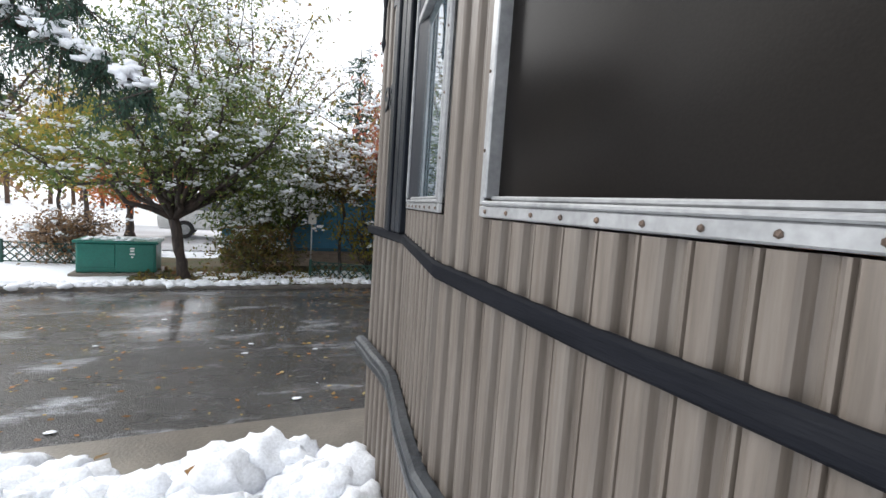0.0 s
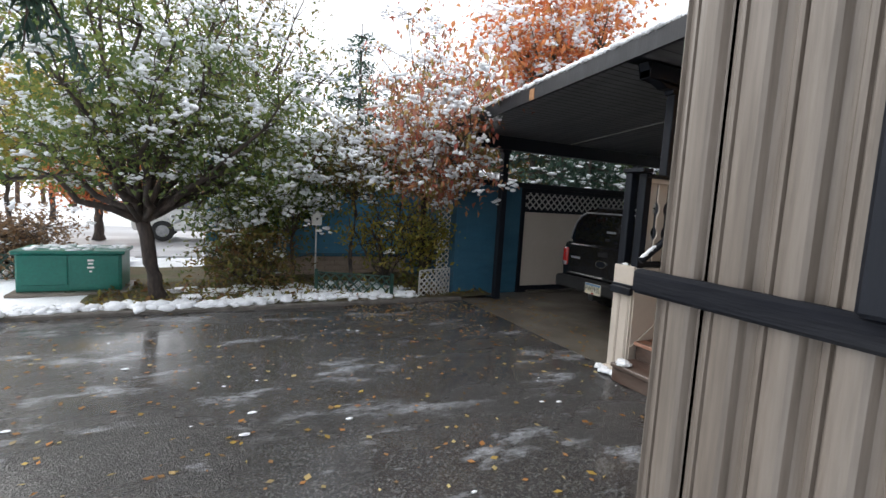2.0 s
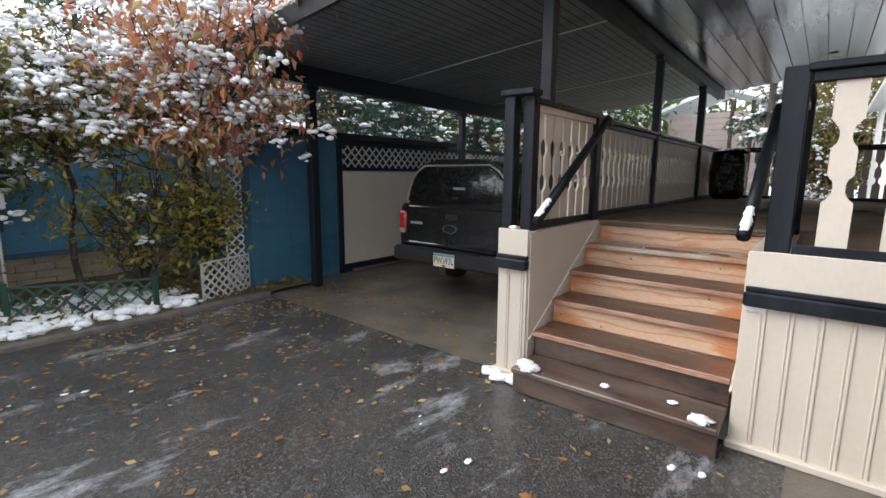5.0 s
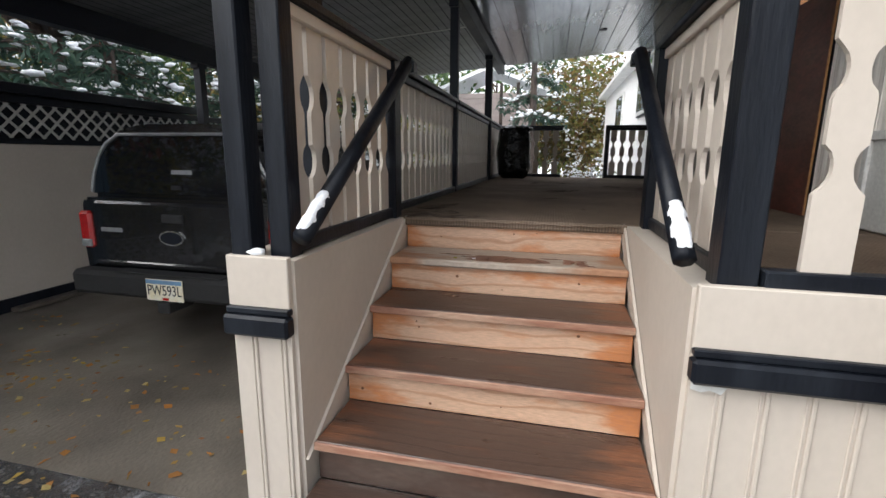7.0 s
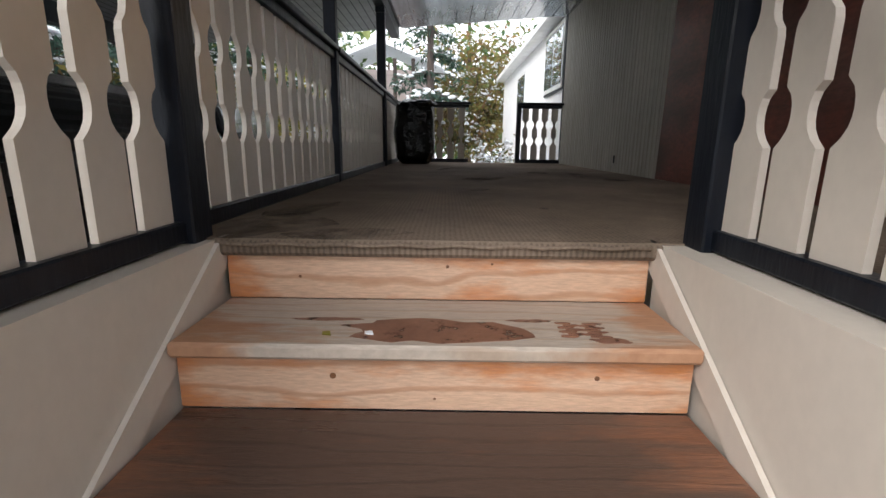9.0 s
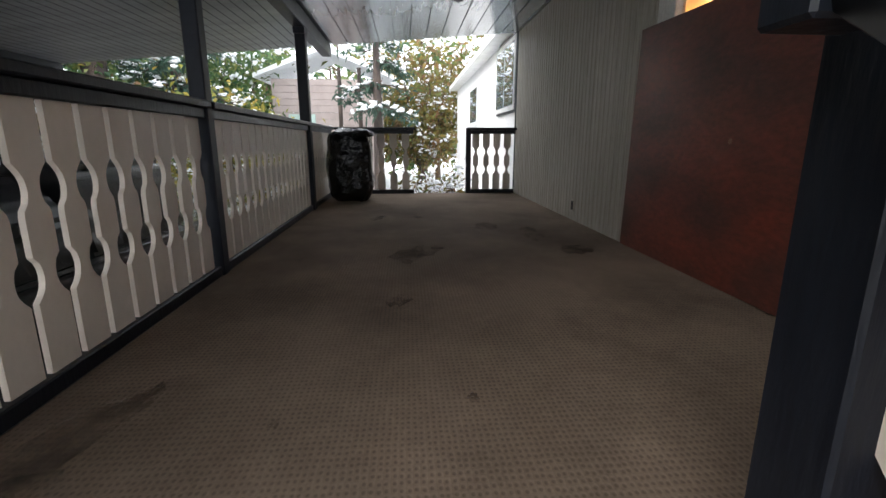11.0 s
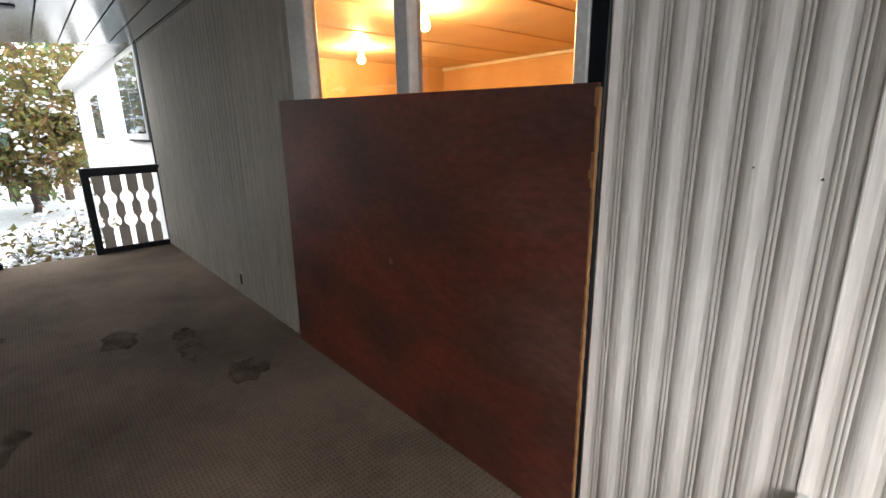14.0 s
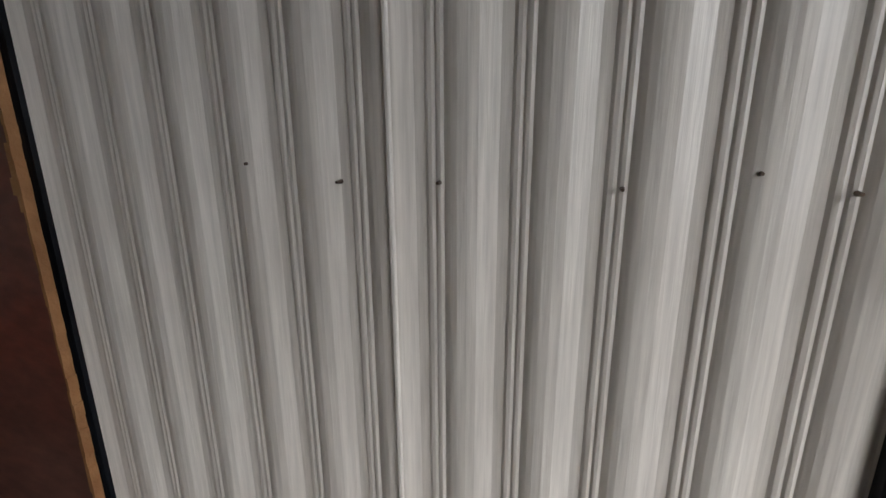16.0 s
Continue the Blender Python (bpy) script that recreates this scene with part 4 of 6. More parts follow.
handrail(SY1 - 0.03, "sloping black stair handrail with snow at its foot", SY1 - 0.003)
handrail(SY0 - 0.03, "sloping black stair handrail with snow at its foot", SY0 - 0.02)
pl = thing("planter_box", (3.5, 3.2, 1.5), "black planter box hung on the front railing", "planter")
part("trough", box(3.42, 3.565, 2.6, 3.24, 1.43, 1.60, 0.01), BLACK, pl)
part("rim", box(3.405, 3.58, 2.58, 3.26, 1.585, 1.61, 0.005), BLACK, pl)
for y in (2.8, 3.13):
    part("hook", box(3.55, 3.575, y, y + 0.02, 1.30, 1.43, 0.003), SCREWM, pl)

# ---- house wall along the deck ----
PX0, PX1, PZ = 5.528, 7.39, 2.44
siding("wall_deck_near", (4.575, WY), (PX0 - 0.006, WY), DZ - 0.1, 3.3, SIDING2, "pale woodgrain metal siding beside the door, colour raised for front light", phase=0.038, depth=0.0105, period=0.0835, shape="soft")
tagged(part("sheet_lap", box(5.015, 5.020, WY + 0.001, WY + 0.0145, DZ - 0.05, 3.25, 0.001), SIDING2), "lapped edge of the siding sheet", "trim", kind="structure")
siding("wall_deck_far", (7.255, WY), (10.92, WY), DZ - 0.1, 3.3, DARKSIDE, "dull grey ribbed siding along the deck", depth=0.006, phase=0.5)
siding("wall_deck_door", (3.55, WY), (3.713, WY), DZ - 0.1, 3.3, SIDING, "beige siding before the door")
siding("wall_deck_over_door", (3.713, WY), (4.575, WY), 3.12, 3.3, SIDING, "beige siding over the door")
siding("wall_deck_over_window", (PX0 - 0.006, WY), (PX1 + 0.02, WY), 3.12, 3.3, SIDING, "beige siding over the window")
siding("wall_deck_under_window", (PX0 + 0.05, WY - 0.03), (PX1 + 0.02, WY - 0.03), DZ - 0.1, 2.1, SIDING, "siding hidden behind the plywood sheet")
ply = thing("plywood_sheet", (6.7, WY, DZ), "oxblood painted plywood sheet leaning over the window", "plywood")
part("sheet", prism([(PX0, DZ + 0.004), (PX1 + 0.045, DZ + 0.005), (PX1 - 0.005, PZ + 0.022), (PX0, PZ - 0.028)], WY + 0.018, WY + 0.030, "y", 0.002), RUSTPLY, ply)
b = bmesh.new()
for i in range(60):
    z = DZ + 0.01 + (PZ - DZ - 0.05) * i / 60
    box(PX0 - 0.002 - 0.002 * rng.random(), PX0 + 0.0005 + (0.022 if i in (49, 50, 51, 52, 58, 59) else 0.004) * rng.random(), WY + 0.018, WY + 0.0315, z, z + (PZ - DZ) / 60, 0, b)
part("raw_edge", b, RAWEDGE, ply, "splintered orange plywood edge")
part("bolt_hole", rod([(6.43, WY + 0.029, 1.775), (6.43, WY + 0.033, 1.775)], 0.013, 10), DARKWOOD, ply, "small splintered hole")
win = thing("window_3", (6.475, WY, 2.1), "white framed house window with warm light behind", "window", kind="structure")
for x0, x1 in ((7.065, 7.255), (6.29, 6.375), (5.575, 5.62)):
    part("window_frame", box(x0, x1, WY - 0.06, WY + 0.008, 2.1, 3.12, 0.006), WHITEP, win)
part("window_frame", box(5.62, 7.065, WY - 0.06, WY + 0.004, 3.06, 3.12, 0.005), WHITEP, win)
part("window_frame", box(5.62, 7.065, WY - 0.06, WY + 0.004, 2.1, 2.16, 0.005), WHITEP, win)
part("black_trim", box(5.523, 5.575, WY - 0.06, WY + 0.008, DZ, 3.12, 0.004), BLACK, win)
for x0, x1 in ((5.62, 6.29), (6.375, 7.065)):
    g = part("pane", box(x0, x1, WY - 0.040, WY - 0.036, 2.16, 3.06, 0), WINGLASS, win)
    g.visible_shadow = False

# lit room behind the window
def room():
    x0, x1, y0, y1, z0, z1 = 4.7, 11.6, -2.4, 2.40, 0.95, 3.34
    for nm, a, m, lb in (("room_floor", (x0, x1, y0, y1, z0 - 0.05, z0), ROOM, "brown floor of the lit room"), ("room_ceiling", (x0, x1, y0, y1, z1, z1 + 0.04), ROOMCEIL, "panelled ceiling of the lit room"),
                         ("room_wall_1", (x0, x1, y0 - 0.05, y0, z0, z1), ROOM, "warm panelled wall of the lit room"), ("room_wall_2", (x0 - 0.05, x0, y0, y1, z0, z1), ROOM, "warm panelled wall of the lit room"), ("room_wall_3", (x1, x1 + 0.05, y0, y1, z0, z1), ROOM, "warm panelled wall of the lit room")):
        tagged(part(nm, box(*a, 0), m), lb, "room", kind="structure")
    for x in (5.6, 6.6, 7.6, 8.6, 9.6, 10.6):
        tagged(part("ceiling_batten", box(x, x + 0.02, y0, y1, z1 - 0.008, z1 - 0.001, 0), ROOM), "batten between the ceiling panels", "trim", kind="structure")
    tagged(part("room_cornice", box(x0, x1, y0, y0 + 0.03, z1 - 0.05, z1 - 0.002, 0.005), WHITEP), "pale cornice along the room's wall", "trim", kind="structure")
    tagged(part("picture_rail", box(6.0, 7.0, y0, y0 + 0.02, 2.55, 2.60, 0.004), WHITEP), "pale trim over an inner doorway", "trim", kind="structure")
    for x, y in ((8.3, 0.79), (10.45, 0.09)):
        lp = thing("ceiling_bulb", (x, y, z1), "bare lit bulb in a ceiling holder", "ceiling light", "room bulbs")
        part("holder", rod([(x, y, z1), (x, y, z1 - 0.05)], [0.05, 0.03], 12), WHITEP, lp)
        b = bmesh.new()
        bmesh.ops.create_icosphere(b, subdivisions=2, radius=0.035)
        b.transform(Matrix.Translation((x, y, z1 - 0.085)))
        o = part("bulb", b, BULB, lp, "glowing bulb", True)
        li = bpy.data.lights.new("bulb_light", "POINT")
        li.energy, li.color, li.shadow_soft_size = 25, (1.0, 0.57, 0.22), 0.05
        lo = new("bulb_light", li)
        lo.location = (x, y, z1 - 0.16)


room()

# storm door
door = thing("door_1", (4.143, WY, DZ), "closed black storm door with a chrome lever handle", "door", kind="structure")
part("door_frame", box(4.493, 4.575, WY - 0.05, WY + 0.022, DZ, 3.12, 0.005), BLACK, door)
part("door_frame", box(4.521, 4.549, WY + 0.022, WY + 0.034, DZ, 3.12, 0.004), BLACK, door)
part("door_frame", box(3.713, 3.793, WY - 0.05, WY + 0.022, DZ, 3.12, 0.005), BLACK, door)
part("door_frame", box(3.793, 4.493, WY - 0.05, WY + 0.022, 3.06, 3.12, 0.005), BLACK, door)
part("leaf", box(3.798, 4.487, WY - 0.03, WY + 0.005, DZ + 0.01, 3.055, 0.004), BLACK, door)
part("leaf_stile", box(4.378, 4.485, WY + 0.005, WY + 0.016, DZ + 0.02, 3.05, 0.004), BLACK, door)
part("kick_panel", box(3.913, 4.373, WY + 0.006, WY + 0.012, DZ + 0.15, 1.88, 0.004), RAWWOOD, door, "warm wooden lower panel")
part("door_glass", box(3.913, 4.373, WY + 0.006, WY + 0.010, 1.85, 2.95, 0.0), DARKGLASS, door)
h = part("handle", prism([(4.462, 2.005), (4.484, 2.005), (4.488, 1.982), (4.492, 1.872), (4.480, 1.868), (4.466, 1.972)], WY + 0.030, WY + 0.044, "y", 0.004), CHROME, door, "chrome lever handle")
part("handle_stem", rod([(4.478, WY + 0.014, 1.985), (4.478, WY + 0.040, 1.985)], 0.012, 10), CHROME, h)
part("handle_stem", rod([(4.480, WY + 0.014, 1.88), (4.480, WY + 0.040, 1.88)], 0.008, 10), CHROME, h)
part("strike", box(4.548, 4.565, WY + 0.02, WY + 0.042, 2.15, 2.22, 0.003), BLACK, door)
for z in (1.35, 1.75, 2.15, 2.4):
    part("screw", rod([(4.507, WY + 0.022, z), (4.507, WY + 0.027, z)], 0.006, 8), STEEL, door)

hatch = thing("wall_hatch", (4.802, WY, 1.35), "small white framed hatch low on the siding", "hatch")
part("panel", box(4.622, 4.992, WY + 0.01, WY + 0.03, DZ + 0.01, 1.533, 0.003), WHITEP, hatch)
for a in ((4.582, 5.019, 1.518, 1.563), (4.582, 4.624, DZ + 0.01, 1.518), (4.977, 5.019, DZ + 0.01, 1.518)):
    part("frame", box(a[0], a[1], WY + 0.008, WY + 0.046, a[2], a[3], 0.004), WHITEP, hatch)
sc = thing("siding_screws", (4.902, WY, 2.25), "row of small rusty siding screws", "screws")
for x, z in ((5.077, 2.208), (4.968, 2.210), (4.801, 2.209), (4.700, 2.225), (4.633, 2.211), (5.188, 2.225)):
    part("screw", rod([(x, WY + 0.003, z), (x, WY + 0.0135, z)], [0.0026, 0.0016], 8), SCREWM, sc)

# ---- carport roof ----
def ceil_z(y):
    return 3.0 - 0.08 * (y - 5.1)


def roof_slab(name, x0, x1, y0, y1, material, label, along, pitch, up=0.06):
    """Soffit of separate boards with open joints under one deck of roof."""
    v, f = [], []
    lo, hi = (y0, y1) if along == "x" else (x0, x1)
    k = int((hi - lo) / pitch)
    for i in range(k):
        a, c = lo + (hi - lo) * i / k, lo + (hi - lo) * (i + 1) / k - 0.012
        c2 = lo + (hi - lo) * (i + 1) / k
        for (p, q, dz) in ((a, c, 0.0), (c, c2, 0.02)):
            n = len(v)
            if along == "x":
                v += [(x0, p, ceil_z(p) + dz), (x1, p, ceil_z(p) + dz), (x1, q, ceil_z(q) + dz), (x0, q, ceil_z(q) + dz)]
            else:
                v += [(p, y0, ceil_z(y0) + dz), (p, y1, ceil_z(y1) + dz), (q, y1, ceil_z(y1) + dz), (q, y0, ceil_z(y0) + dz)]
            f.append((n, n + 3, n + 2, n + 1))
    return tagged(data(name, v, f, material), label, "ceiling", kind="structure")


RX0, RX1 = 3.40, 10.9
roof_slab("ceiling_deck", RX0, RX1, 2.2, 5.02, SOFFIT, "glossy white soffit boards over the deck", "x", 0.20)
roof_slab("ceiling_carport", RX0, RX1, 5.18, 8.62, CARCEIL, "ribbed light grey soffit, colour darkened for the carport's shade", "x", 0.10)
for x in (5.6, 8.2):
    tagged(part("soffit_joint", prism([(5.18, ceil_z(5.18) - 0.006), (8.6, ceil_z(8.6) - 0.006), (8.6, ceil_z(8.6) + 0.004), (5.18, ceil_z(5.18) + 0.004)], x, x + 0.02, "x"), WHITELAT), "pale joint strip across the carport soffit", "trim", kind="structure")
tagged(part("carport_roof", prism([(2.2, ceil_z(2.2) + 0.02), (8.7, ceil_z(8.7) + 0.02), (8.7, ceil_z(8.7) + 0.10), (2.2, ceil_z(2.2) + 0.10)], RX0 - 0.02, RX1 + 0.02, "x"), BEAM), "flat dark carport roof deck", "roof", kind="structure")
tagged(part("fascia_front", prism([(2.2, ceil_z(2.2) - 0.03), (8.72, ceil_z(8.72) - 0.03), (8.72, ceil_z(8.72) + 0.15), (2.2, ceil_z(2.2) + 0.15)], RX0 - 0.06, RX0 - 0.02, "x"), BLACK), "black fascia board along the roof edge", "fascia", kind="structure")
tagged(part("fascia_block", box(RX0 - 0.066, RX0 - 0.058, 6.46, 6.55, ceil_z(6.5) - 0.03, ceil_z(6.5) + 0.10, 0.002), RAWEDGE), "raw orange timber patch in the fascia", "trim", kind="structure")
bm = bmesh.new()
for i in range(150):
    y = 2.4 + 6.2 * i / 150
    lump((RX0 - 0.02 + rng.normal(0, 0.01), y, ceil_z(y) + 0.16), (0.06, 0.05, 0.035), 0.35, 2, 2.5, i * 1.9, None, bm)
tagged(part("roof_snow_edge", bm, SNOW, smooth=True), "thin snow along the roof edge", "snow", kind="stuff")
tagged(part("roof_snow", prism([(2.3, ceil_z(2.3) + 0.10), (8.6, ceil_z(8.6) + 0.10), (8.6, ceil_z(8.6) + 0.17), (2.3, ceil_z(2.3) + 0.17)], RX0, RX1, "x"), SNOW), "snow lying on the carport roof", "snow", kind="structure")


def beam(name, x0, x1, y, z0, z1, w, label):
    return tagged(part(name, box(x0, x1, y - w, y + w, z0, z1, 0.006), BEAM), label, "beam", kind="structure")


beam("beam_deck", 3.60, 10.88, LY, 2.86, 3.005, 0.06, "black roof beam over the deck railing")
beam("beam_carport", 3.75, 10.88, 8.46, 2.52, 2.735, 0.07, "black roof beam along the carport's far side")
tagged(part("beam_bracket", prism([(3.56, 2.995), (3.60, 2.995), (3.60, 2.859), (4.2, 2.859), (4.2, 2.815), (3.86, 2.80), (3.62, 2.90)], LY - 0.055, LY + 0.055, "y"), BEAM), "shaped black beam end", "beam", kind="structure")


def roof_post(x, y, z0, z1, w=0.05):
    p = thing("roof_post", (x, y, z0), "square black roof post", "post", "roof posts")
    part("shaft", box(x - w, x + w, y - w, y + w, z0, z1, 0.006), BEAM, p)
    part("head", box(x - w - 0.03, x + w + 0.03, y - w - 0.005, y + w + 0.005, z1 - 0.06, z1 - 0.001, 0.004), BEAM, p)
    return p


roof_post(4.02, LY, DZ - 0.005, 2.82, 0.045)
roof_post(6.85, LY, DZ, 2.86, 0.04)
roof_post(9.32, LY, DZ, 2.86)
roof_post(4.30, 8.46, 0.0, 2.52, 0.055)
roof_post(7.4, 8.46, 0.0, 2.52)
roof_post(10.7, 8.46, 0.0, 2.52)

# ---- carport: shed wall, truck ----
def lattice(name, p0, p1, z0, z1, material, label, pitch=0.075, lath=0.022, kind="", framed=None, parent=None, curve=0.0):
    """Diagonal crossed laths clipped to the panel, from p0 to p1 in plan."""
    a, c = Vector((*p0, 0)), Vector((*p1, 0))
    d = (c - a).normalized()
    L = (c - a).length
    n = Vector((-d.y, d.x, 0))
    H = z1 - z0
    if parent is None:
        parent = thing(name, (a.x, a.y, z0), label, "lattice", kind=kind)
    def seg(u0, v0, u1, v1, off):
        q0, q1 = Vector((u0, v0)), Vector((u1, v1))
        if (q1 - q0).length < 0.03:
            return
        b = bmesh.new()
        e = (q1 - q0).normalized()
        t = Vector((-e.y, e.x)) * lath / 2
        vs = []
        for o in (off, off + 0.005):
            for q in (q0 - t, q1 - t, q1 + t, q0 + t):
                w = a + d * q.x + n * (o + curve * math.sin(math.pi * min(1, max(0, q.x / L))))
                vs.append(b.verts.new((w.x, w.y, z0 + q.y)))
        for f in ((3, 2, 1, 0), (4, 5, 6, 7), (0, 1, 5, 4), (1, 2, 6, 5), (2, 3, 7, 6), (3, 0, 4, 7)):
            b.faces.new([vs[i] for i in f])
        part("lath", b, material, parent)
    k = int((L + H) / pitch) + 1
    for i in range(k):
        q = i * pitch
        u0, v0 = (q, 0) if q <= L else (L, q - L)
        u1, v1 = (q - H, H) if q - H >= 0 else (0, q)
        if v0 <= H and v1 <= H + 0.001:
            seg(u0, v0, u1, v1, 0.0)
            seg(L - u0, v0, L - u1, v1, 0.006)
    if framed:
        for v in (0, H):
            seg(0, v, L, v, 0.008)
        for u in (0, L):
            seg(u, 0, u, H, 0.008)
    return parent


SHY = 8.86
SHX = 16.8
tagged(part("shed_wall_front", box(3.70, 4.98, SHY, SHY + 0.08, 0.0, 1.96, 0.004), BLUE), "blue painted shed wall beside the carport", "wall", kind="structure")
tagged(part("shed_wall_corner", box(3.66, 3.72, SHY - 0.01, SHY + 2.6, 0.0, 1.98, 0.004), BLUE), "blue painted shed side wall", "wall", kind="structure")
for x in (3.88, 4.18, 4.48, 4.78):
    tagged(part("shed_seam", box(x, x + 0.006, SHY - 0.003, SHY + 0.001, 0.02, 1.95, 0), BLUE), "seam in the blue shed wall", "trim", kind="structure")
tagged(part("shed_roof", prism([(SHY - 0.12, 1.97), (10.6, 2.36), (10.6, 2.44), (SHY - 0.12, 2.05)], 3.6, 4.72, "x"), SNOW), "snow covered shed roof", "roof", kind="structure")
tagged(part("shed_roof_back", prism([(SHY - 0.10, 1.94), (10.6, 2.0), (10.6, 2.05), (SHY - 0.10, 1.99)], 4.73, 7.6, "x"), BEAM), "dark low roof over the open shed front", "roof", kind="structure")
tagged(part("shed_fascia", box(3.58, 7.6, SHY - 0.14, SHY - 0.11, 1.93, 2.02, 0.004), BEAM), "dark eave board of the shed", "fascia", kind="structure")
tagged(part("shed_jamb", box(4.98, 5.06, SHY - 0.03, SHY + 0.07, 0.0, 1.95, 0.004), BEAM), "black timber jamb of the shed front", "trim", kind="structure")
tagged(part("shed_lintel", box(5.06, SHX, SHY - 0.03, SHY + 0.07, 1.86, 1.93, 0.004), BEAM), "black timber rail over the lattice", "trim", kind="structure")
tagged(part("shed_rail", box(5.06, SHX, SHY - 0.02, SHY + 0.07, 1.50, 1.55, 0.004), BEAM), "black timber rail under the lattice", "trim", kind="structure")
tagged(part("shed_panel", box(5.06, SHX, SHY + 0.01, SHY + 0.05, 0.12, 1.50, 0.003), CREAM), "cream board panel behind the truck", "wall", kind="structure")
tagged(part("shed_sill", box(5.06, SHX, SHY - 0.02, SHY + 0.06, 0.0, 0.12, 0.004), BEAM), "dark sill under the cream panel", "trim", kind="structure")
for x in (6.9, 8.8):
    tagged(part("shed_stud", box(x, x + 0.08, SHY - 0.02, SHY + 0.06, 0.12, 1.50, 0.004), BEAM), "black stud in the shed front", "trim", kind="structure")
lattice("lattice_strip", (SHX, SHY + 0.02), (5.06, SHY + 0.02), 1.55, 1.86, WHITELAT, "weathered lattice strip over the cream panel", kind="structure", lath=0.024, pitch=0.14)
# Black sheet in place of the shade seen through the lattice.
tagged(part("shed_shade_sheet", box(5.06, 7.6, SHY + 0.072, SHY + 0.09, 1.5, 1.95, 0), BEAM), "black sheet standing in for the shade inside the shed", "wall", kind="structure")
for i, (x, y) in enumerate(((5.2, 8.72), (6.4, 8.66), (7.4, 8.75))):
    tagged(part("timber_board", box(x, x + 1.1, y, y + 0.14, 0.005 + 0.03 * (i % 2), 0.04 + 0.03 * (i % 2), 0.006), CONC), "wet loose board on the carport slab", "board", group="loose boards by the shed")


def truck():
    cx, x0 = 6.72, 4.90
    t = thing("pickup_truck", (x0 + 2.3, cx, 0), "dark grey pickup truck with a fibreglass canopy, parked", "truck")
    def body(name, prof, x_a, x_b, mat, lab="", bev=0.03):
        """Cross-section prof (half, y-z) run along x, rounded."""
        pts = [(cx + y, z) for y, z in prof] + [(cx - y, z) for y, z in prof[::-1]]
        b = prism(pts, x_a, x_b, "x")
        bmesh.ops.bevel(b, geom=[e for e in b.edges], offset=bev, segments=2, affect="EDGES", clamp_overlap=True)
        return part(name, b, mat, t, lab, False)
    body("body", [(0.80, 0.42), (0.86, 0.50), (0.875, 0.78), (0.84, 1.06), (0.82, 1.10)], x0 + 0.06, x0 + 4.9, TRUCK, "dark grey painted body")
    body("canopy", [(0.81, 1.10), (0.78, 1.22), (0.735, 1.34), (0.675, 1.45), (0.59, 1.54), (0.47, 1.60), (0.28, 1.63)], x0 + 0.12, x0 + 2.2, TRUCK, "fibreglass bed canopy", 0.03)
    body("cab", [(0.80, 1.10), (0.66, 1.62), (0.55, 1.68), (0.2, 1.70)], x0 + 2.25, x0 + 3.4, TRUCK, "cab", 0.03)
    # tailgate with its rear glass
    tg = part("tailgate", box(x0 + 0.03, x0 + 0.09, cx - 0.70, cx + 0.70, 0.60, 1.08, 0.02), TRUCK, t, "tailgate")
    part("tailgate_ridge", box(x0 + 0.015, x0 + 0.05, cx - 0.72, cx + 0.72, 0.60, 0.64, 0.01), TRUCK, tg)
    part("handle", box(x0 + 0.012, x0 + 0.04, cx - 0.09, cx + 0.09, 0.94, 1.00, 0.008), RUBBER, tg, "black tailgate handle")
    b = rod([(x0 + 0.03, cx + 0.02, 0.83), (x0 + 0.018, cx + 0.02, 0.83)], 0.055, 20)
    for v in b.verts:
        v.co.y = cx + 0.02 + (v.co.y - cx - 0.02) * 1.9
    part("badge", b, CHROME, tg, "plain oval chrome badge")
    b = rod([(x0 + 0.02, cx + 0.02, 0.83), (x0 + 0.014, cx + 0.02, 0.83)], 0.045, 20)
    for v in b.verts:
        v.co.y = cx + 0.02 + (v.co.y - cx - 0.02) * 2.0
    part("badge_face", b, BLACK, tg)
    part("name_plate", box(x0 + 0.022, x0 + 0.032, cx + 0.45, cx + 0.64, 0.855, 0.885, 0.002), STEEL, tg)
    hw = [(0.745, 1.13), (0.71, 1.26), (0.645, 1.39), (0.565, 1.48), (0.45, 1.545)]
    pts = [(cx + y, z) for y, z in hw] + [(cx - y, z) for y, z in hw[::-1]]
    rw = part("rear_window", prism(pts, x0 + 0.095, x0 + 0.125, "x", 0.006), DARKGLASS, t, "dark tinted canopy window")
    edge = [(y + 0.015, z + 0.012) for y, z in hw]
    frame_pts = [(cx + y, z) for y, z in edge] + [(cx - y, z) for y, z in edge[::-1]]
    part("window_trim", rod([(x0 + 0.10, y, z) for y, z in frame_pts], 0.012, 6), STEEL, rw, "thin pale window edge")
    part("window_handle", box(x0 + 0.08, x0 + 0.10, cx - 0.04, cx + 0.04, 1.17, 1.20, 0.004), RUBBER, rw)
    part("label_bar", box(x0 + 0.09, x0 + 0.097, cx - 0.14, cx + 0.03, 1.28, 1.31, 0.0), STEEL, rw, "pale maker's mark as a plain bar")
    bp = part("bumper", box(x0 - 0.10, x0 + 0.06, cx - 0.84, cx + 0.84, 0.40, 0.58, 0.03), RUBBER, t, "black rear bumper")
    part("step_pad", box(x0 - 0.09, x0 + 0.02, cx - 0.45, cx + 0.45, 0.58, 0.59, 0.003), RUBBER, bp)
    part("hitch", box(x0 - 0.14, x0 + 0.1, cx - 0.05, cx + 0.05, 0.32, 0.40, 0.01), RUBBER, bp)
    pl = part("licence_plate", box(x0 - 0.112, x0 - 0.104, cx - 0.152, cx + 0.153, 0.405, 0.56, 0.002), PLATEM, t, "pale yellow licence plate")
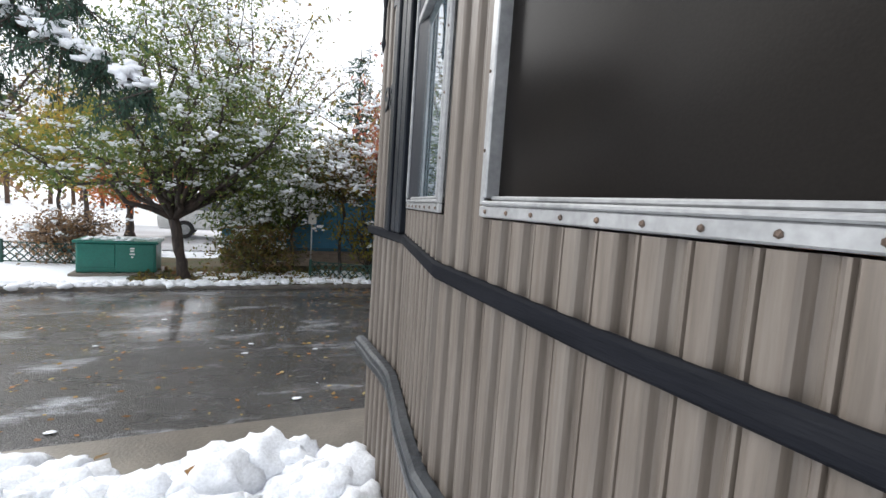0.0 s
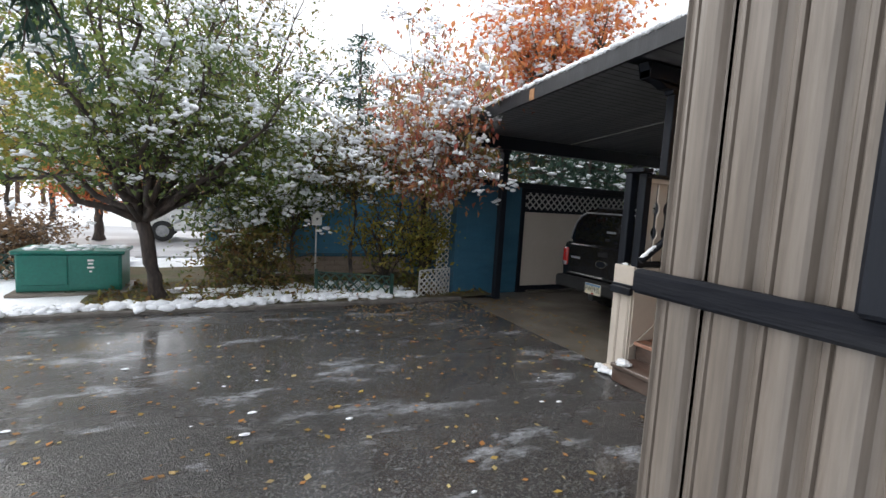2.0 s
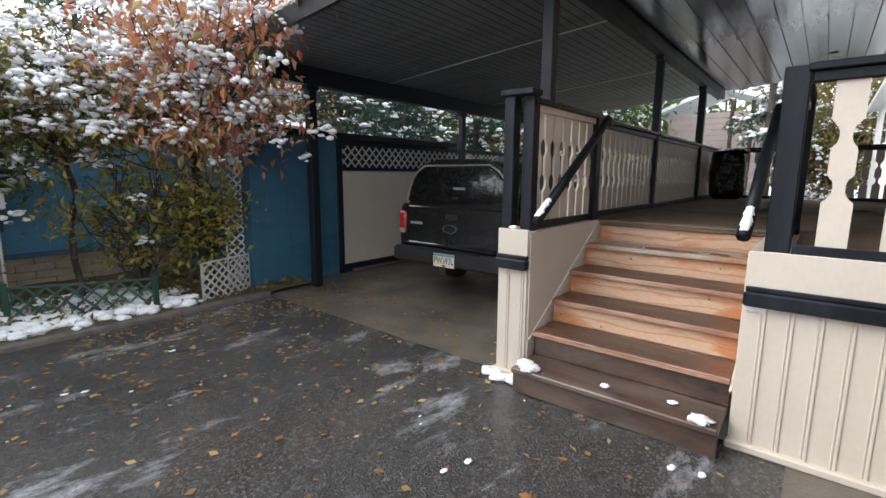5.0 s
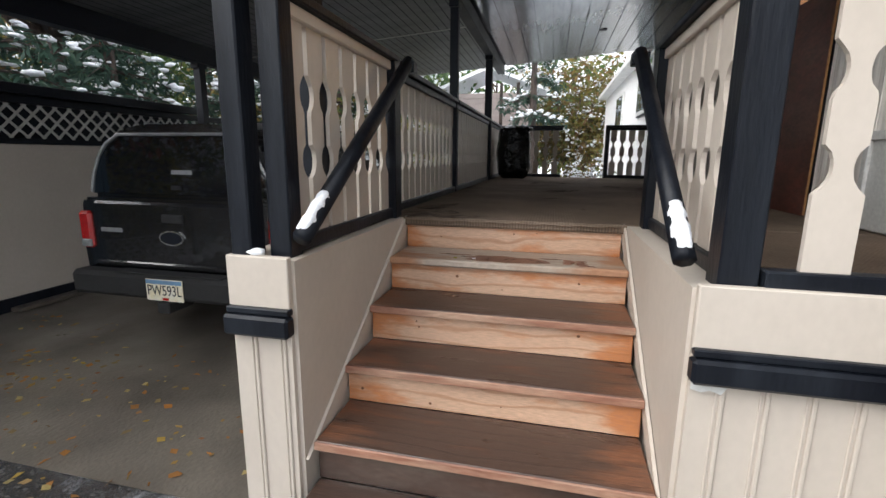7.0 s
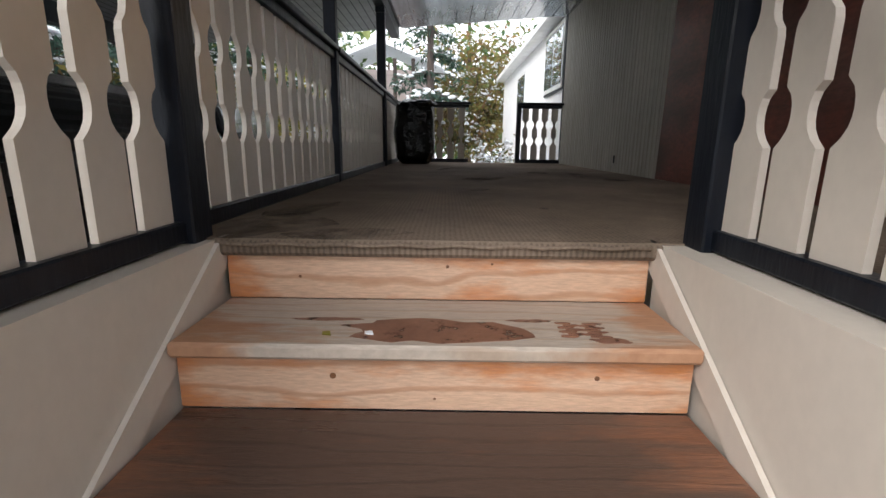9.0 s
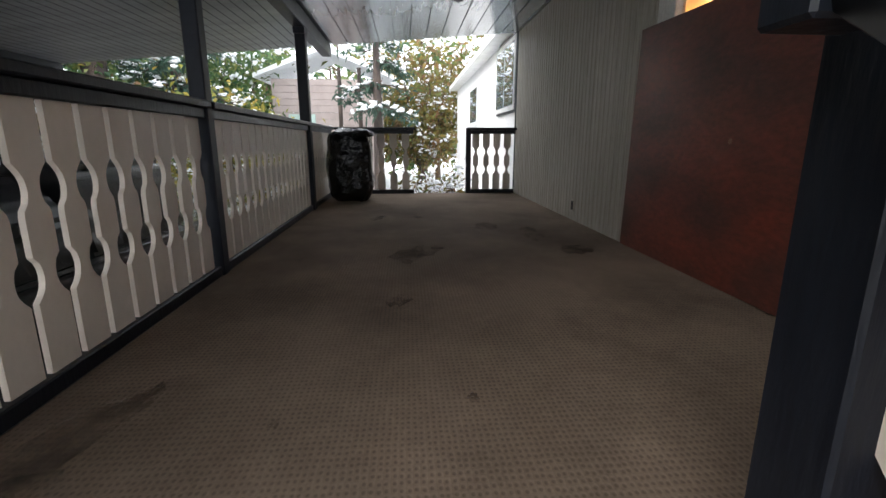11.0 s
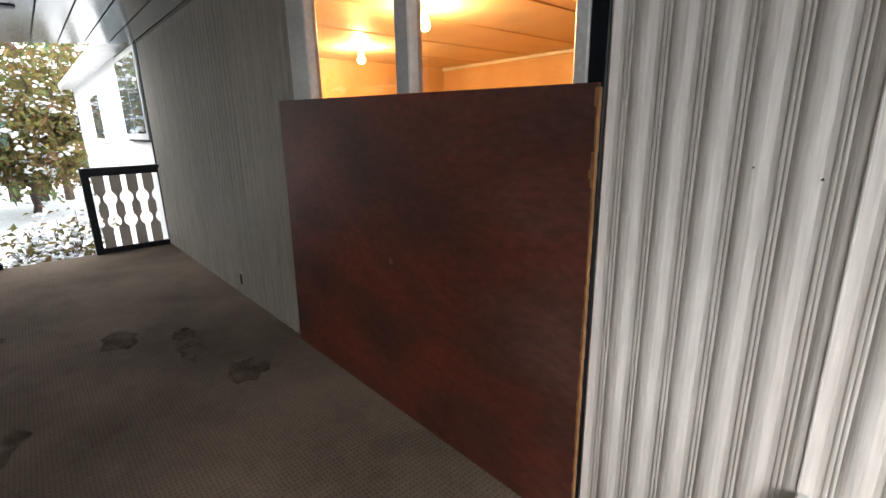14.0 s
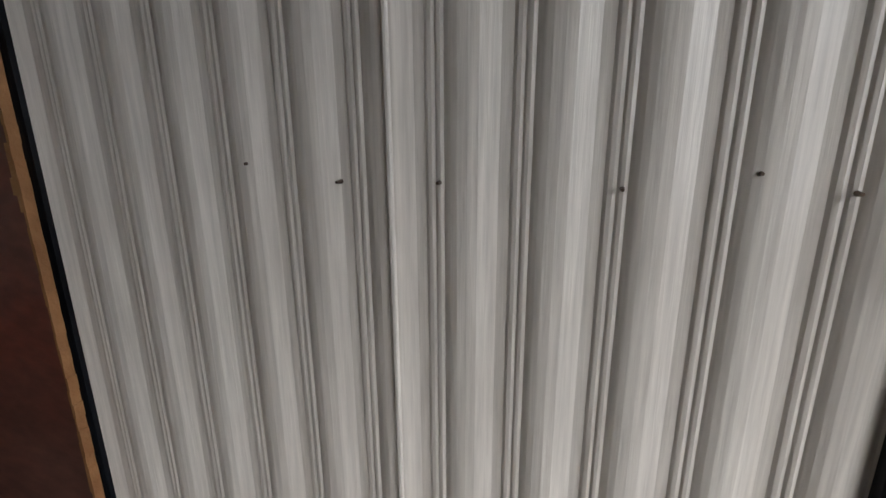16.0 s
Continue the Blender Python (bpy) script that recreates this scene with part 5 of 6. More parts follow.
    part("plate_band", box(x0 - 0.114, x0 - 0.111, cx - 0.147, cx + 0.148, 0.527, 0.556, 0), PLATEBLUE, pl)
    part("plate_sticker", box(x0 - 0.114, x0 - 0.111, cx - 0.03, cx + 0.02, 0.41, 0.43, 0), REDLENS, pl)
    text("PW593L", 0.085, Matrix.Translation((x0 - 0.1135, cx, 0.478)) @ RX @ Matrix.Diagonal((0.95, 1.25, 1, 1)), INKM, "plate_number", pl, 0.001)
    for s in (-1, 1):
        tl = part("tail_light", box(x0 + 0.03, x0 + 0.16, cx + s * 0.80 - 0.055, cx + s * 0.80 + 0.055, 0.72, 1.00, 0.02), REDLENS, t, "red tail light")
        part("reverse_lens", box(x0 + 0.024, x0 + 0.05, cx + s * 0.80 - 0.045, cx + s * 0.80 + 0.045, 0.73, 0.79, 0.008), STEEL, tl)
        part("roof_rail", box(x0 + 0.3, x0 + 2.0, cx + s * 0.42 - 0.015, cx + s * 0.42 + 0.015, 1.605, 1.655, 0.006), STEEL, t)
        part("side_window", box(x0 + 0.5, x0 + 1.9, cx + s * 0.725 - 0.03, cx + s * 0.725 + 0.025, 1.22, 1.38, 0.01), DARKGLASS, t)
        for x in (x0 + 1.05, x0 + 4.0):
            y = cx + s * 0.74
            w = part("wheel", rod([(x, y - 0.11, 0.345), (x, y - 0.09, 0.345), (x, y + 0.09, 0.345), (x, y + 0.11, 0.345)], [0.31, 0.345, 0.345, 0.31], 28), RUBBER, t, "black tyre")
            part("rim", rod([(x, y + s * 0.10, 0.345), (x, y + s * 0.118, 0.345)], [0.21, 0.17], 20), STEEL, w, "alloy rim")
    return t


truck()

# ---- beds beside the driveway ----
def picket_lattice(p0, p1, h, label, name="lattice_fence"):
    f = thing(name, (*p0, 0), label, "fence", "green garden fences")
    lattice("panel", p0, p1, 0.06, h, GREENFENCE, "", pitch=0.15, lath=0.022, framed=True, parent=f)
    a, c = Vector((*p0, 0)), Vector((*p1, 0))
    for q in (a, c):
        part("post", box(q.x - 0.025, q.x + 0.025, q.y - 0.025, q.y + 0.025, 0, h + 0.05, 0.005), GREENFENCE, f)
    return f


picket_lattice((1.42, 9.32), (2.50, 8.74), 0.36, "low dark green lattice fence by the shrubs")
picket_lattice((-3.9, 11.2), (-2.62, 10.9), 0.42, "low dark green lattice fence beside the green cabinet")
wl_ = thing("white_lattice", (3.2, 8.9, 0), "weathered white lattice screen standing in the bed", "lattice")
lattice("low_panel", (2.95, 8.66), (3.62, 8.90), 0.02, 0.46, WHITELAT, "", pitch=0.105, lath=0.024, framed=True, parent=wl_, curve=-0.06)
lattice("tall_panel", (3.46, 9.12), (3.68, 9.06), 0.02, 1.85, WHITELAT, "", pitch=0.105, lath=0.024, framed=True, parent=wl_)

bh = thing("birdhouse", (1.5, 9.85, 0), "small white birdhouse on a thin post among the shrubs", "birdhouse")
part("pole", rod([(1.5, 9.85, -0.02), (1.5, 9.85, 1.08)], 0.014, 8), WHITELAT, bh, "thin white post")
part("body", prism([(1.425, 1.08), (1.575, 1.08), (1.575, 1.24), (1.5, 1.31), (1.425, 1.24)], 9.78, 9.92, "y", 0.004), WHITELAT, bh)
for q in (-1, 1):
    part("roof_board", prism([(1.5, 1.315), (1.5, 1.33), (1.5 + q * 0.10, 1.238), (1.5 + q * 0.10, 1.223)], 9.76, 9.94, "y"), WHITELAT, bh)
part("entrance", rod([(1.5, 9.782, 1.19), (1.5, 9.776, 1.19)], 0.02, 12), INKM, bh, "dark entrance hole")
cab = thing("utility_cabinet", (-1.85, 10.0, 0), "green enamelled steel utility cabinet on a concrete pad", "cabinet")
part("pad", box(-2.5, -1.15, 9.60, 10.55, -0.03, 0.07, 0.015), CONC, cab, "grey concrete pad")
part("body", box(-2.42, -1.24, 9.74, 10.42, 0.07, 0.585, 0.012), GREENBOX, cab)
part("lid", box(-2.46, -1.20, 9.70, 10.46, 0.585, 0.635, 0.012), GREENBOX, cab, "overhanging green lid")
part("door", box(-2.40, -1.86, 9.725, 9.745, 0.16, 0.575, 0.006), GREENBOX, cab)
part("door", box(-1.84, -1.27, 9.728, 9.745, 0.10, 0.575, 0.006), GREENBOX, cab)
for z, w in ((0.50, 0.07), (0.455, 0.06), (0.40, 0.08), (0.345, 0.03)):
    part("marking", box(-1.60 - w / 2, -1.60 + w / 2, 9.7245, 9.728, z - 0.012, z + 0.014, 0), WHITEP, cab, "small white marking")
bm = bmesh.new()
for i in range(40):
    lump((rng.uniform(-2.42, -1.24), rng.uniform(9.74, 10.42), 0.64), (0.07, 0.06, 0.02), 0.4, 1, 2, i, 0.634, bm)
tagged(part("cabinet_snow", bm, SNOW, smooth=True), "thin snow on the cabinet lid", "snow", kind="stuff")

# neighbour's blue home
nb = thing("neighbour_house", (2.0, 11.5, 0), "blue neighbouring mobile home with tan skirting", "house")
part("wall", box(-0.2, 5.2, 11.1, 11.22, 0.40, 2.30, 0), BLUE2, nb, "blue painted wall")
for x in [0.1 + 0.4 * k for k in range(13)]:
    part("wall_batten", box(x, x + 0.012, 11.09, 11.101, 0.46, 2.29, 0), BLUE2, nb)
part("band", box(-0.2, 5.2, 11.07, 11.12, 0.38, 0.45, 0.004), BLUE, nb)
blk = bpy.data.meshes.new("block")
b = box(0, 0.38, 11.13, 11.21, 0.0, 0.095, 0.006)
b.to_mesh(blk)
b.free()
blk.materials.append(BLOCK)
for j in range(4):
    for i in range(13):
        o = new("block", blk)
        o.parent = nb
        o.matrix_parent_inverse = nb.matrix_basis.inverted()
        o.matrix_basis = Matrix.Translation((-0.2 + i * 0.39 + (0.19 if j % 2 else 0), 0.004 * ((i * 7 + j * 3) % 3), j * 0.1))
part("skirting", box(-0.2, 5.2, 11.16, 11.22, 0.0, 0.39, 0), CONC, nb, "mortar behind the skirting blocks")
part("roof", prism([(10.95, 2.29), (14.0, 2.85), (14.0, 2.97), (10.95, 2.39)], -0.4, 5.4, "x"), SNOW, nb, "snow covered roof")
part("upper_wall", box(3.5, 5.2, 12.9, 13.0, 2.75, 3.2, 0), DARKSIDE, nb, "grey upper siding")
part("vent", box(3.5, 3.62, 11.10, 11.13, 0.10, 0.36, 0.005), DARKSIDE, nb)

# ---- trees and shrubs ----
GREEN = leafy("green_leaves", [(0.063, 0.116, 0.038), (0.116, 0.179, 0.046), (0.210, 0.252, 0.063), (0.095, 0.147, 0.046), (0.294, 0.294, 0.074)])
OLIVE = leafy("olive_brown_leaves", [(0.187, 0.128, 0.043), (0.102, 0.128, 0.034), (0.255, 0.204, 0.051), (0.204, 0.102, 0.051), (0.085, 0.111, 0.034)])
YELLOW = leafy("yellow_green_leaves", [(0.256, 0.272, 0.048), (0.416, 0.320, 0.064), (0.160, 0.192, 0.040), (0.320, 0.224, 0.048), (0.208, 0.240, 0.048)])
REDS = leafy("russet_leaves", [(0.46, 0.13, 0.09), (0.52, 0.24, 0.10), (0.36, 0.08, 0.07), (0.50, 0.36, 0.14), (0.46, 0.20, 0.16), (0.30, 0.15, 0.07), (0.30, 0.28, 0.08)])
ORANGE = leafy("orange_leaves", [(0.56, 0.150, 0.050), (0.60, 0.230, 0.075), (0.46, 0.095, 0.040), (0.62, 0.330, 0.120), (0.52, 0.170, 0.070)])
GOLD = leafy("golden_leaves", [(0.480, 0.320, 0.040), (0.550, 0.400, 0.060), (0.400, 0.240, 0.030), (0.500, 0.300, 0.050)])
BROWNS = leafy("far_autumn_woods", [(0.220, 0.130, 0.070), (0.300, 0.180, 0.090), (0.160, 0.110, 0.080), (0.260, 0.200, 0.140), (0.340, 0.190, 0.080)])
NEEDLE = leafy("spruce_needles", [(0.034, 0.076, 0.054), (0.051, 0.105, 0.071), (0.031, 0.065, 0.051), (0.071, 0.128, 0.085)])
HEDGE = leafy("dark_evergreen", [(0.032, 0.081, 0.032), (0.063, 0.126, 0.040), (0.108, 0.162, 0.054), (0.180, 0.198, 0.054)])


def limbs(base, fork, tips, r0, r1, seed, twigs=5, sides=8):
    """Trunk to the fork, crooked limbs to the tips, twigs off the limbs. Returns the mesh and the twig ends."""
    rr = np.random.default_rng(seed)
    b = bmesh.new()
    base, fork = Vector(base), Vector(fork)
    k = 6
    pts = [base.lerp(fork, i / k) + Vector((rr.normal(0, 0.02), rr.normal(0, 0.02), 0)) * (0 < i < k) for i in range(k + 1)]
    rod(pts, [r0 * (1.35 if i == 0 else 1) + (r1 - r0) * i / k for i in range(k + 1)], sides + 2, b)
    ends = []
    for tip in tips:
        tip = Vector(tip)
        m = 7
        L = (tip - fork).length
        ln = []
        for i in range(m + 1):
            q = fork.lerp(tip, i / m)
            q.z -= 0.10 * L * math.sin(math.pi * i / m) * 0.4
            if 0 < i:
                q += Vector(rr.normal(0, 0.035 * L ** 0.5, 3))
            ln.append(q)
        rad = [max(0.006, r1 * 0.62 * (1 - 0.9 * i / m)) for i in range(m + 1)]
        rod(ln, rad, sides, b)
        ends.append(ln[-1])
        for i in range(3, m + 1):
            for _ in range(twigs):
                e = ln[i] + Vector((rr.normal(0, 0.34), rr.normal(0, 0.34), rr.normal(0.10, 0.25))) * (0.55 + 0.10 * L)
                mid = ln[i].lerp(e, 0.5) + Vector(rr.normal(0, 0.05, 3))
                rod([ln[i], mid, e], [rad[i] * 0.45 + 0.003, 0.006, 0.003], 4, b)
                ends.append(e)
    return b, ends


def clusters(ends, per, spread, seed):
    rr = np.random.default_rng(seed)
    e = np.array([v[:] for v in ends])
    c = np.repeat(e, per, 0)
    return c + rr.normal(0, 1, c.shape) * np.array([spread, spread, spread * 0.6])


def snow_on(points, share, size, seed, up=0.05):
    rr = np.random.default_rng(seed)
    k = rr.random(len(points)) < share
    p = np.asarray(points)[k] + np.array([0, 0, up])
    return p, size * rr.uniform(0.4, 1.3, len(p))


def tree(name, base, fork, tips, r0, r1, leaves, per, size, spread, seed, label, snow=0.25, snow_size=0.05, twigs=5, category="tree", droop=0.4, aspect=0.5, group=""):
    t = thing(name, base, label, category, group)
    b, ends = limbs(base, fork, tips, r0, r1, seed, twigs)
    part("trunk", b, BARK, t, "dark wet trunk and limbs", True)
    c = clusters(ends, per, spread, seed + 1)
    leaf_mesh("crown", c, size, leaves, t, "leafy crown", droop=droop, aspect=aspect, seed=seed + 2)
    if snow:
        rr = np.random.default_rng(seed)
        top = np.array([v[:] for v in ends])
        top = np.repeat(top, 2, 0) + rr.normal(0, 1, (len(top) * 2, 3)) * np.array([spread, spread, spread * 0.35])
        top = top[rr.random(len(top)) < snow]
        if len(top):
            p = np.repeat(top, 11, 0) + rr.normal(0, 1, (len(top) * 11, 3)) * np.array([snow_size * 1.3, snow_size * 1.3, snow_size * 0.6]) + (0, 0, 0.03)
            ob = blob_mesh("snow", p, snow_size * rr.uniform(0.2, 0.75, len(p)), SNOW, t, "wet snow clinging to the leaves", seed=seed + 4, flat=0.7)
            ob["kind"] = "stuff"
    return t


def ring(cx, cy, z, r, k, seed, zv=0.5, rv=0.3):
    rr = np.random.default_rng(seed)
    return [(cx + r * (1 + rr.uniform(-rv, rv)) * math.cos(2 * math.pi * i / k + rr.uniform(-0.3, 0.3)), cy + r * (1 + rr.uniform(-rv, rv)) * math.sin(2 * math.pi * i / k + rr.uniform(-0.3, 0.3)), z + rr.uniform(-zv, zv)) for i in range(k)]


T1 = ring(-0.95, 9.3, 2.7, 1.9, 9, 2, 0.55) + ring(-0.9, 9.3, 3.8, 1.5, 8, 3, 0.4) + ring(-0.8, 9.3, 4.7, 0.8, 6, 4, 0.5) + [(0.9, 9.2, 2.3), (0.8, 8.7, 2.6), (1.1, 9.6, 3.0)]
tree("street_tree", (-0.70, 9.12, 0.0), (-0.92, 9.2, 1.10), T1, 0.092, 0.085, GREEN, 24, 0.070, 0.17, 21, "green leafed tree dusted with snow over a leaning dark trunk", 0.26, 0.05, 6)
# shrubs along the bed
def shrub(name, x, y, z, rx, rz, leaves, per, size, seed, label, snow=0.3, ss=0.05, stems=9, spread=0.15, twigs=4, group="", z0=0.0, fz=0.18):
    tips = ring(x, y, z, rx, stems, seed, rz) + ring(x, y, z + rz * 0.8, rx * 0.5, 5, seed + 9, rz * 0.4)
    return tree(name, (x, y, z0), (x, y, z0 + fz), tips, 0.035, 0.03, leaves, per, size, spread, seed, label, snow, ss, twigs, "shrub", group=group)


shrub("tall_shrub", 1.15, 10.1, 1.95, 0.75, 0.5, GREEN, 20, 0.075, 50, "tall green shrub weighed down with snow", 0.26, 0.06, 7, fz=0.9)
shrub("tall_shrub", 0.45, 10.6, 1.4, 0.65, 0.5, GREEN, 15, 0.075, 51, "tall green shrub weighed down with snow", 0.22, 0.06, 7)
shrub("low_shrub", 0.45, 9.75, 0.6, 0.5, 0.3, OLIVE, 12, 0.08, 52, "low shrub with brown and olive leaves", 0.03, 0.05, 7, twigs=3)
shrub("hanging_shrub", 2.05, 9.6, 2.35, 0.62, 0.28, OLIVE, 18, 0.085, 54, "shrub with curled brown leaves under snow", 0.5, 0.06, 8, spread=0.15, twigs=3, fz=1.55)
shrub("yellowing_shrub", 2.62, 9.45, 1.25, 0.55, 0.45, YELLOW, 7, 0.085, 55, "yellow-green shrub in front of the blue wall", 0.02, 0.04, 6, spread=0.16, twigs=3)
shrub("yellowing_shrub", 3.25, 9.2, 0.95, 0.22, 0.5, YELLOW, 8, 0.085, 56, "yellow-green shrub growing through the lattice", 0.0, 0.04, 5, twigs=3, spread=0.12)
TR = ring(3.0, 9.0, 2.65, 0.5, 6, 61, 0.25) + ring(2.95, 9.1, 3.4, 0.5, 6, 62, 0.35) + [(3.42, 8.62, 2.05), (3.3, 8.6, 2.3), (3.5, 8.7, 2.45), (2.6, 8.9, 2.4), (3.0, 9.0, 4.2), (2.8, 9.2, 4.4), (3.3, 7.6, 2.95), (3.2, 7.2, 3.15), (3.25, 7.9, 2.5), (3.15, 8.2, 2.3), (3.0, 7.6, 3.3), (2.7, 7.9, 3.0), (2.6, 8.3, 2.6), (3.25, 8.3, 2.1), (2.9, 7.8, 2.65)]
tree("russet_tree", (3.3, 9.3, 0.0), (3.2, 9.25, 1.6), TR, 0.05, 0.045, REDS, 12, 0.095, 0.17, 60, "russet leafed small tree loaded with snow by the carport", 0.44, 0.055, 3, droop=0.9)
shrub("dry_shrub", -3.0, 11.6, 0.55, 0.6, 0.25, BROWNS, 16, 0.07, 63, "dry beige shrub behind the cabinet", 0.1, 0.04)
tree("orange_tree", (8.4, 12.0, 0), (8.4, 11.9, 3.2), ring(8.2, 11.2, 5.6, 1.5, 10, 64, 0.6) + ring(7.6, 11.2, 6.5, 1.2, 8, 65, 0.5) + ring(6.2, 11.4, 5.2, 0.9, 7, 69, 0.5), 0.14, 0.11, ORANGE, 16, 0.15, 0.34, 66, "bright orange autumn tree with snow on its leaves", 0.5, 0.08, 5)
tree("golden_tree", (-5.9, 25.0, 0), (-5.9, 25.0, 1.6), ring(-5.9, 25.0, 3.4, 1.6, 10, 67, 1.0) + ring(-5.9, 25, 5.0, 0.9, 6, 167, 0.6), 0.10, 0.08, GOLD, 40, 0.2, 0.30, 68, "thin young tree with golden leaves", 0.15, 0.08, 4)
tree("orange_sapling", (-3.0, 17.6, 0), (-3.0, 17.6, 0.9), ring(-3.0, 17.6, 2.2, 1.0, 8, 70, 0.6), 0.13, 0.09, ORANGE, 30, 0.12, 0.2, 71, "small orange leafed tree with a thick trunk", 0.05, 0.06, 4)
tree("yellow_tree", (-3.9, 14.4, 0), (-3.9, 14.4, 1.4), ring(-3.9, 14.4, 3.0, 1.2, 8, 72, 0.7), 0.05, 0.04, YELLOW, 24, 0.12, 0.25, 73, "slender tree with yellow-green leaves", 0.25, 0.06, 4)
tree("bare_tree", (0.5, 17.5, 0), (0.5, 17.5, 3.0), ring(0.5, 17.0, 6.0, 2.8, 10, 74, 1.0) + ring(0.0, 17.0, 7.4, 1.8, 8, 75, 0.8), 0.16, 0.12, OLIVE, 6, 0.13, 0.35, 76, "tall thinly leafed tree against the white sky", 0.2, 0.07, 6)
tree("bare_tree", (-6.5, 17.0, 0), (-6.5, 17.0, 2.5), ring(-6.0, 17.0, 5.2, 2.6, 10, 77, 1.0), 0.15, 0.11, OLIVE, 6, 0.13, 0.35, 78, "tall thinly leafed tree against the white sky", 0.25, 0.07, 6)


def spruce(x, y, h, r, seed, label, z0=0.0, leaves=None, snow=0.35, tiers=16, low=0.12):
    """Conifer: tapered trunk, drooping boughs in tiers, needles and snow along each bough."""
    rr = np.random.default_rng(seed)
    t = thing("conifer", (x, y, z0), label, "conifer", "snowy conifers")
    b = rod([(x, y, z0), (x, y, z0 + h * 0.5), (x, y, z0 + h)], [0.035 * h * 0.6, 0.02 * h * 0.6, 0.01], 8)
    pts, sn = [], []
    for i in range(tiers):
        f = low + (1 - low) * i / tiers
        R = r * (1 - f) ** 0.85 + 0.1
        for k in range(max(4, int(9 * (1 - f) + 3))):
            a = rr.uniform(0, 2 * math.pi)
            L = R * rr.uniform(0.7, 1.12)
            p0 = np.array([x, y, z0 + f * h])
            tip = p0 + np.array([math.cos(a) * L, math.sin(a) * L, -0.28 * L + rr.normal(0, 0.08)])
            rod([p0, (p0 + tip) / 2 + (0, 0, 0.06 * L), tip], [0.018, 0.012, 0.004], 4, b)
            m = int(26 * L + 8)
            q = rr.random((m, 1)) ** 0.7
            along = p0 + (tip - p0) * q + np.array([0, 0, 1]) * (0.24 * L * q * (1 - q))
            pts.append(along + rr.normal(0, 1, (m, 3)) * np.array([0.10, 0.10, 0.05]))
            ms = int(7 * L + 2)
            q = rr.random((ms, 1)) ** 0.7
            sn.append(p0 + (tip - p0) * q + np.array([0, 0, 0.05]) + np.array([0, 0, 1]) * (0.24 * L * q * (1 - q)) + rr.normal(0, 0.04, (ms, 3)))
    part("trunk", b, BARK, t, "dark trunk and boughs")
    leaf_mesh("crown", np.concatenate(pts), 0.17, leaves or NEEDLE, t, "drooping needles", droop=0.5, aspect=0.22, seed=seed)
    p, s = snow_on(np.concatenate(sn), snow, 0.075, seed, 0.02)
    blob_mesh("snow", p, s, SNOW, t, "snow on the boughs", seed=seed, flat=0.45)["kind"] = "stuff"
    return t


spruce(3.7, 15.5, 6.6, 2.3, 80, "blue-green conifer dusted with snow behind the hedge", snow=0.25)
spruce(15.9, 4.75, 7.0, 1.5, 81, "dark conifer with snow along its boughs", z0=0.1, snow=0.6, low=0.36, tiers=9)
spruce(13.6, 10.6, 6.5, 2.0, 82, "dark conifer with snow along its boughs", snow=0.4)
spruce(14.8, 8.8, 7.5, 1.9, 83, "dark conifer with snow along its boughs", snow=0.45)
spruce(13.4, 12.2, 7.5, 2.3, 84, "dark conifer with snow along its boughs", snow=0.5)
spruce(9.8, 12.6, 6.8, 2.2, 88, "dark conifer with snow along its boughs", snow=0.5)
spruce(6.9, 11.2, 5.5, 1.7, 188, "dark conifer with snow along its boughs", snow=0.45)
spruce(8.4, 10.9, 6.0, 1.7, 189, "dark conifer with snow along its boughs", snow=0.45)
spruce(11.4, 11.0, 6.5, 1.9, 190, "dark conifer with snow along its boughs", snow=0.45)
spruce(15.2, 10.6, 6.8, 2.0, 191, "dark conifer with snow along its boughs", snow=0.4)
shrub("back_shrub", 13.4, 6.6, 1.35, 0.7, 0.6, YELLOW, 8, 0.12, 85, "yellow-green shrub behind the deck", 0.25, 0.06, spread=0.2)
shrub("back_shrub", 12.9, 7.2, 1.6, 0.9, 0.8, YELLOW, 9, 0.11, 87, "yellowing shrub behind the deck", 0.15, 0.05, spread=0.2)
shrub("back_shrub", 12.4, 9.9, 1.8, 1.0, 0.8, OLIVE, 22, 0.12, 89, "brown leafed shrub behind the carport", 0.3, 0.06, spread=0.2)
shrub("back_shrub", 11.9, 3.55, 0.75, 0.35, 0.35, OLIVE, 5, 0.09, 90, "low brown shrub beside the back steps", 0.3, 0.05, spread=0.12)
# hedge of dark growth filling the view behind carport and deck
for i, (x, y, s) in enumerate(((17.5, 9.5, 93), (21.0, 3.6, 94), (12.0, 14.5, 95), (8.6, 15.8, 96))):
    tree("thicket_tree", (x, y, 0), (x, y, 1.0), ring(x, y, 2.4, 1.6, 9, s, 0.8) + ring(x, y, 4.2, 1.5, 8, s + 1, 0.8), 0.10, 0.08, (HEDGE, OLIVE, HEDGE, OLIVE)[i], 30, 0.17, 0.32, s + 5, "dense thicket tree under snow", 0.3, 0.08, 4, group="thicket")


TIP = (-0.50, 3.68, 2.24)


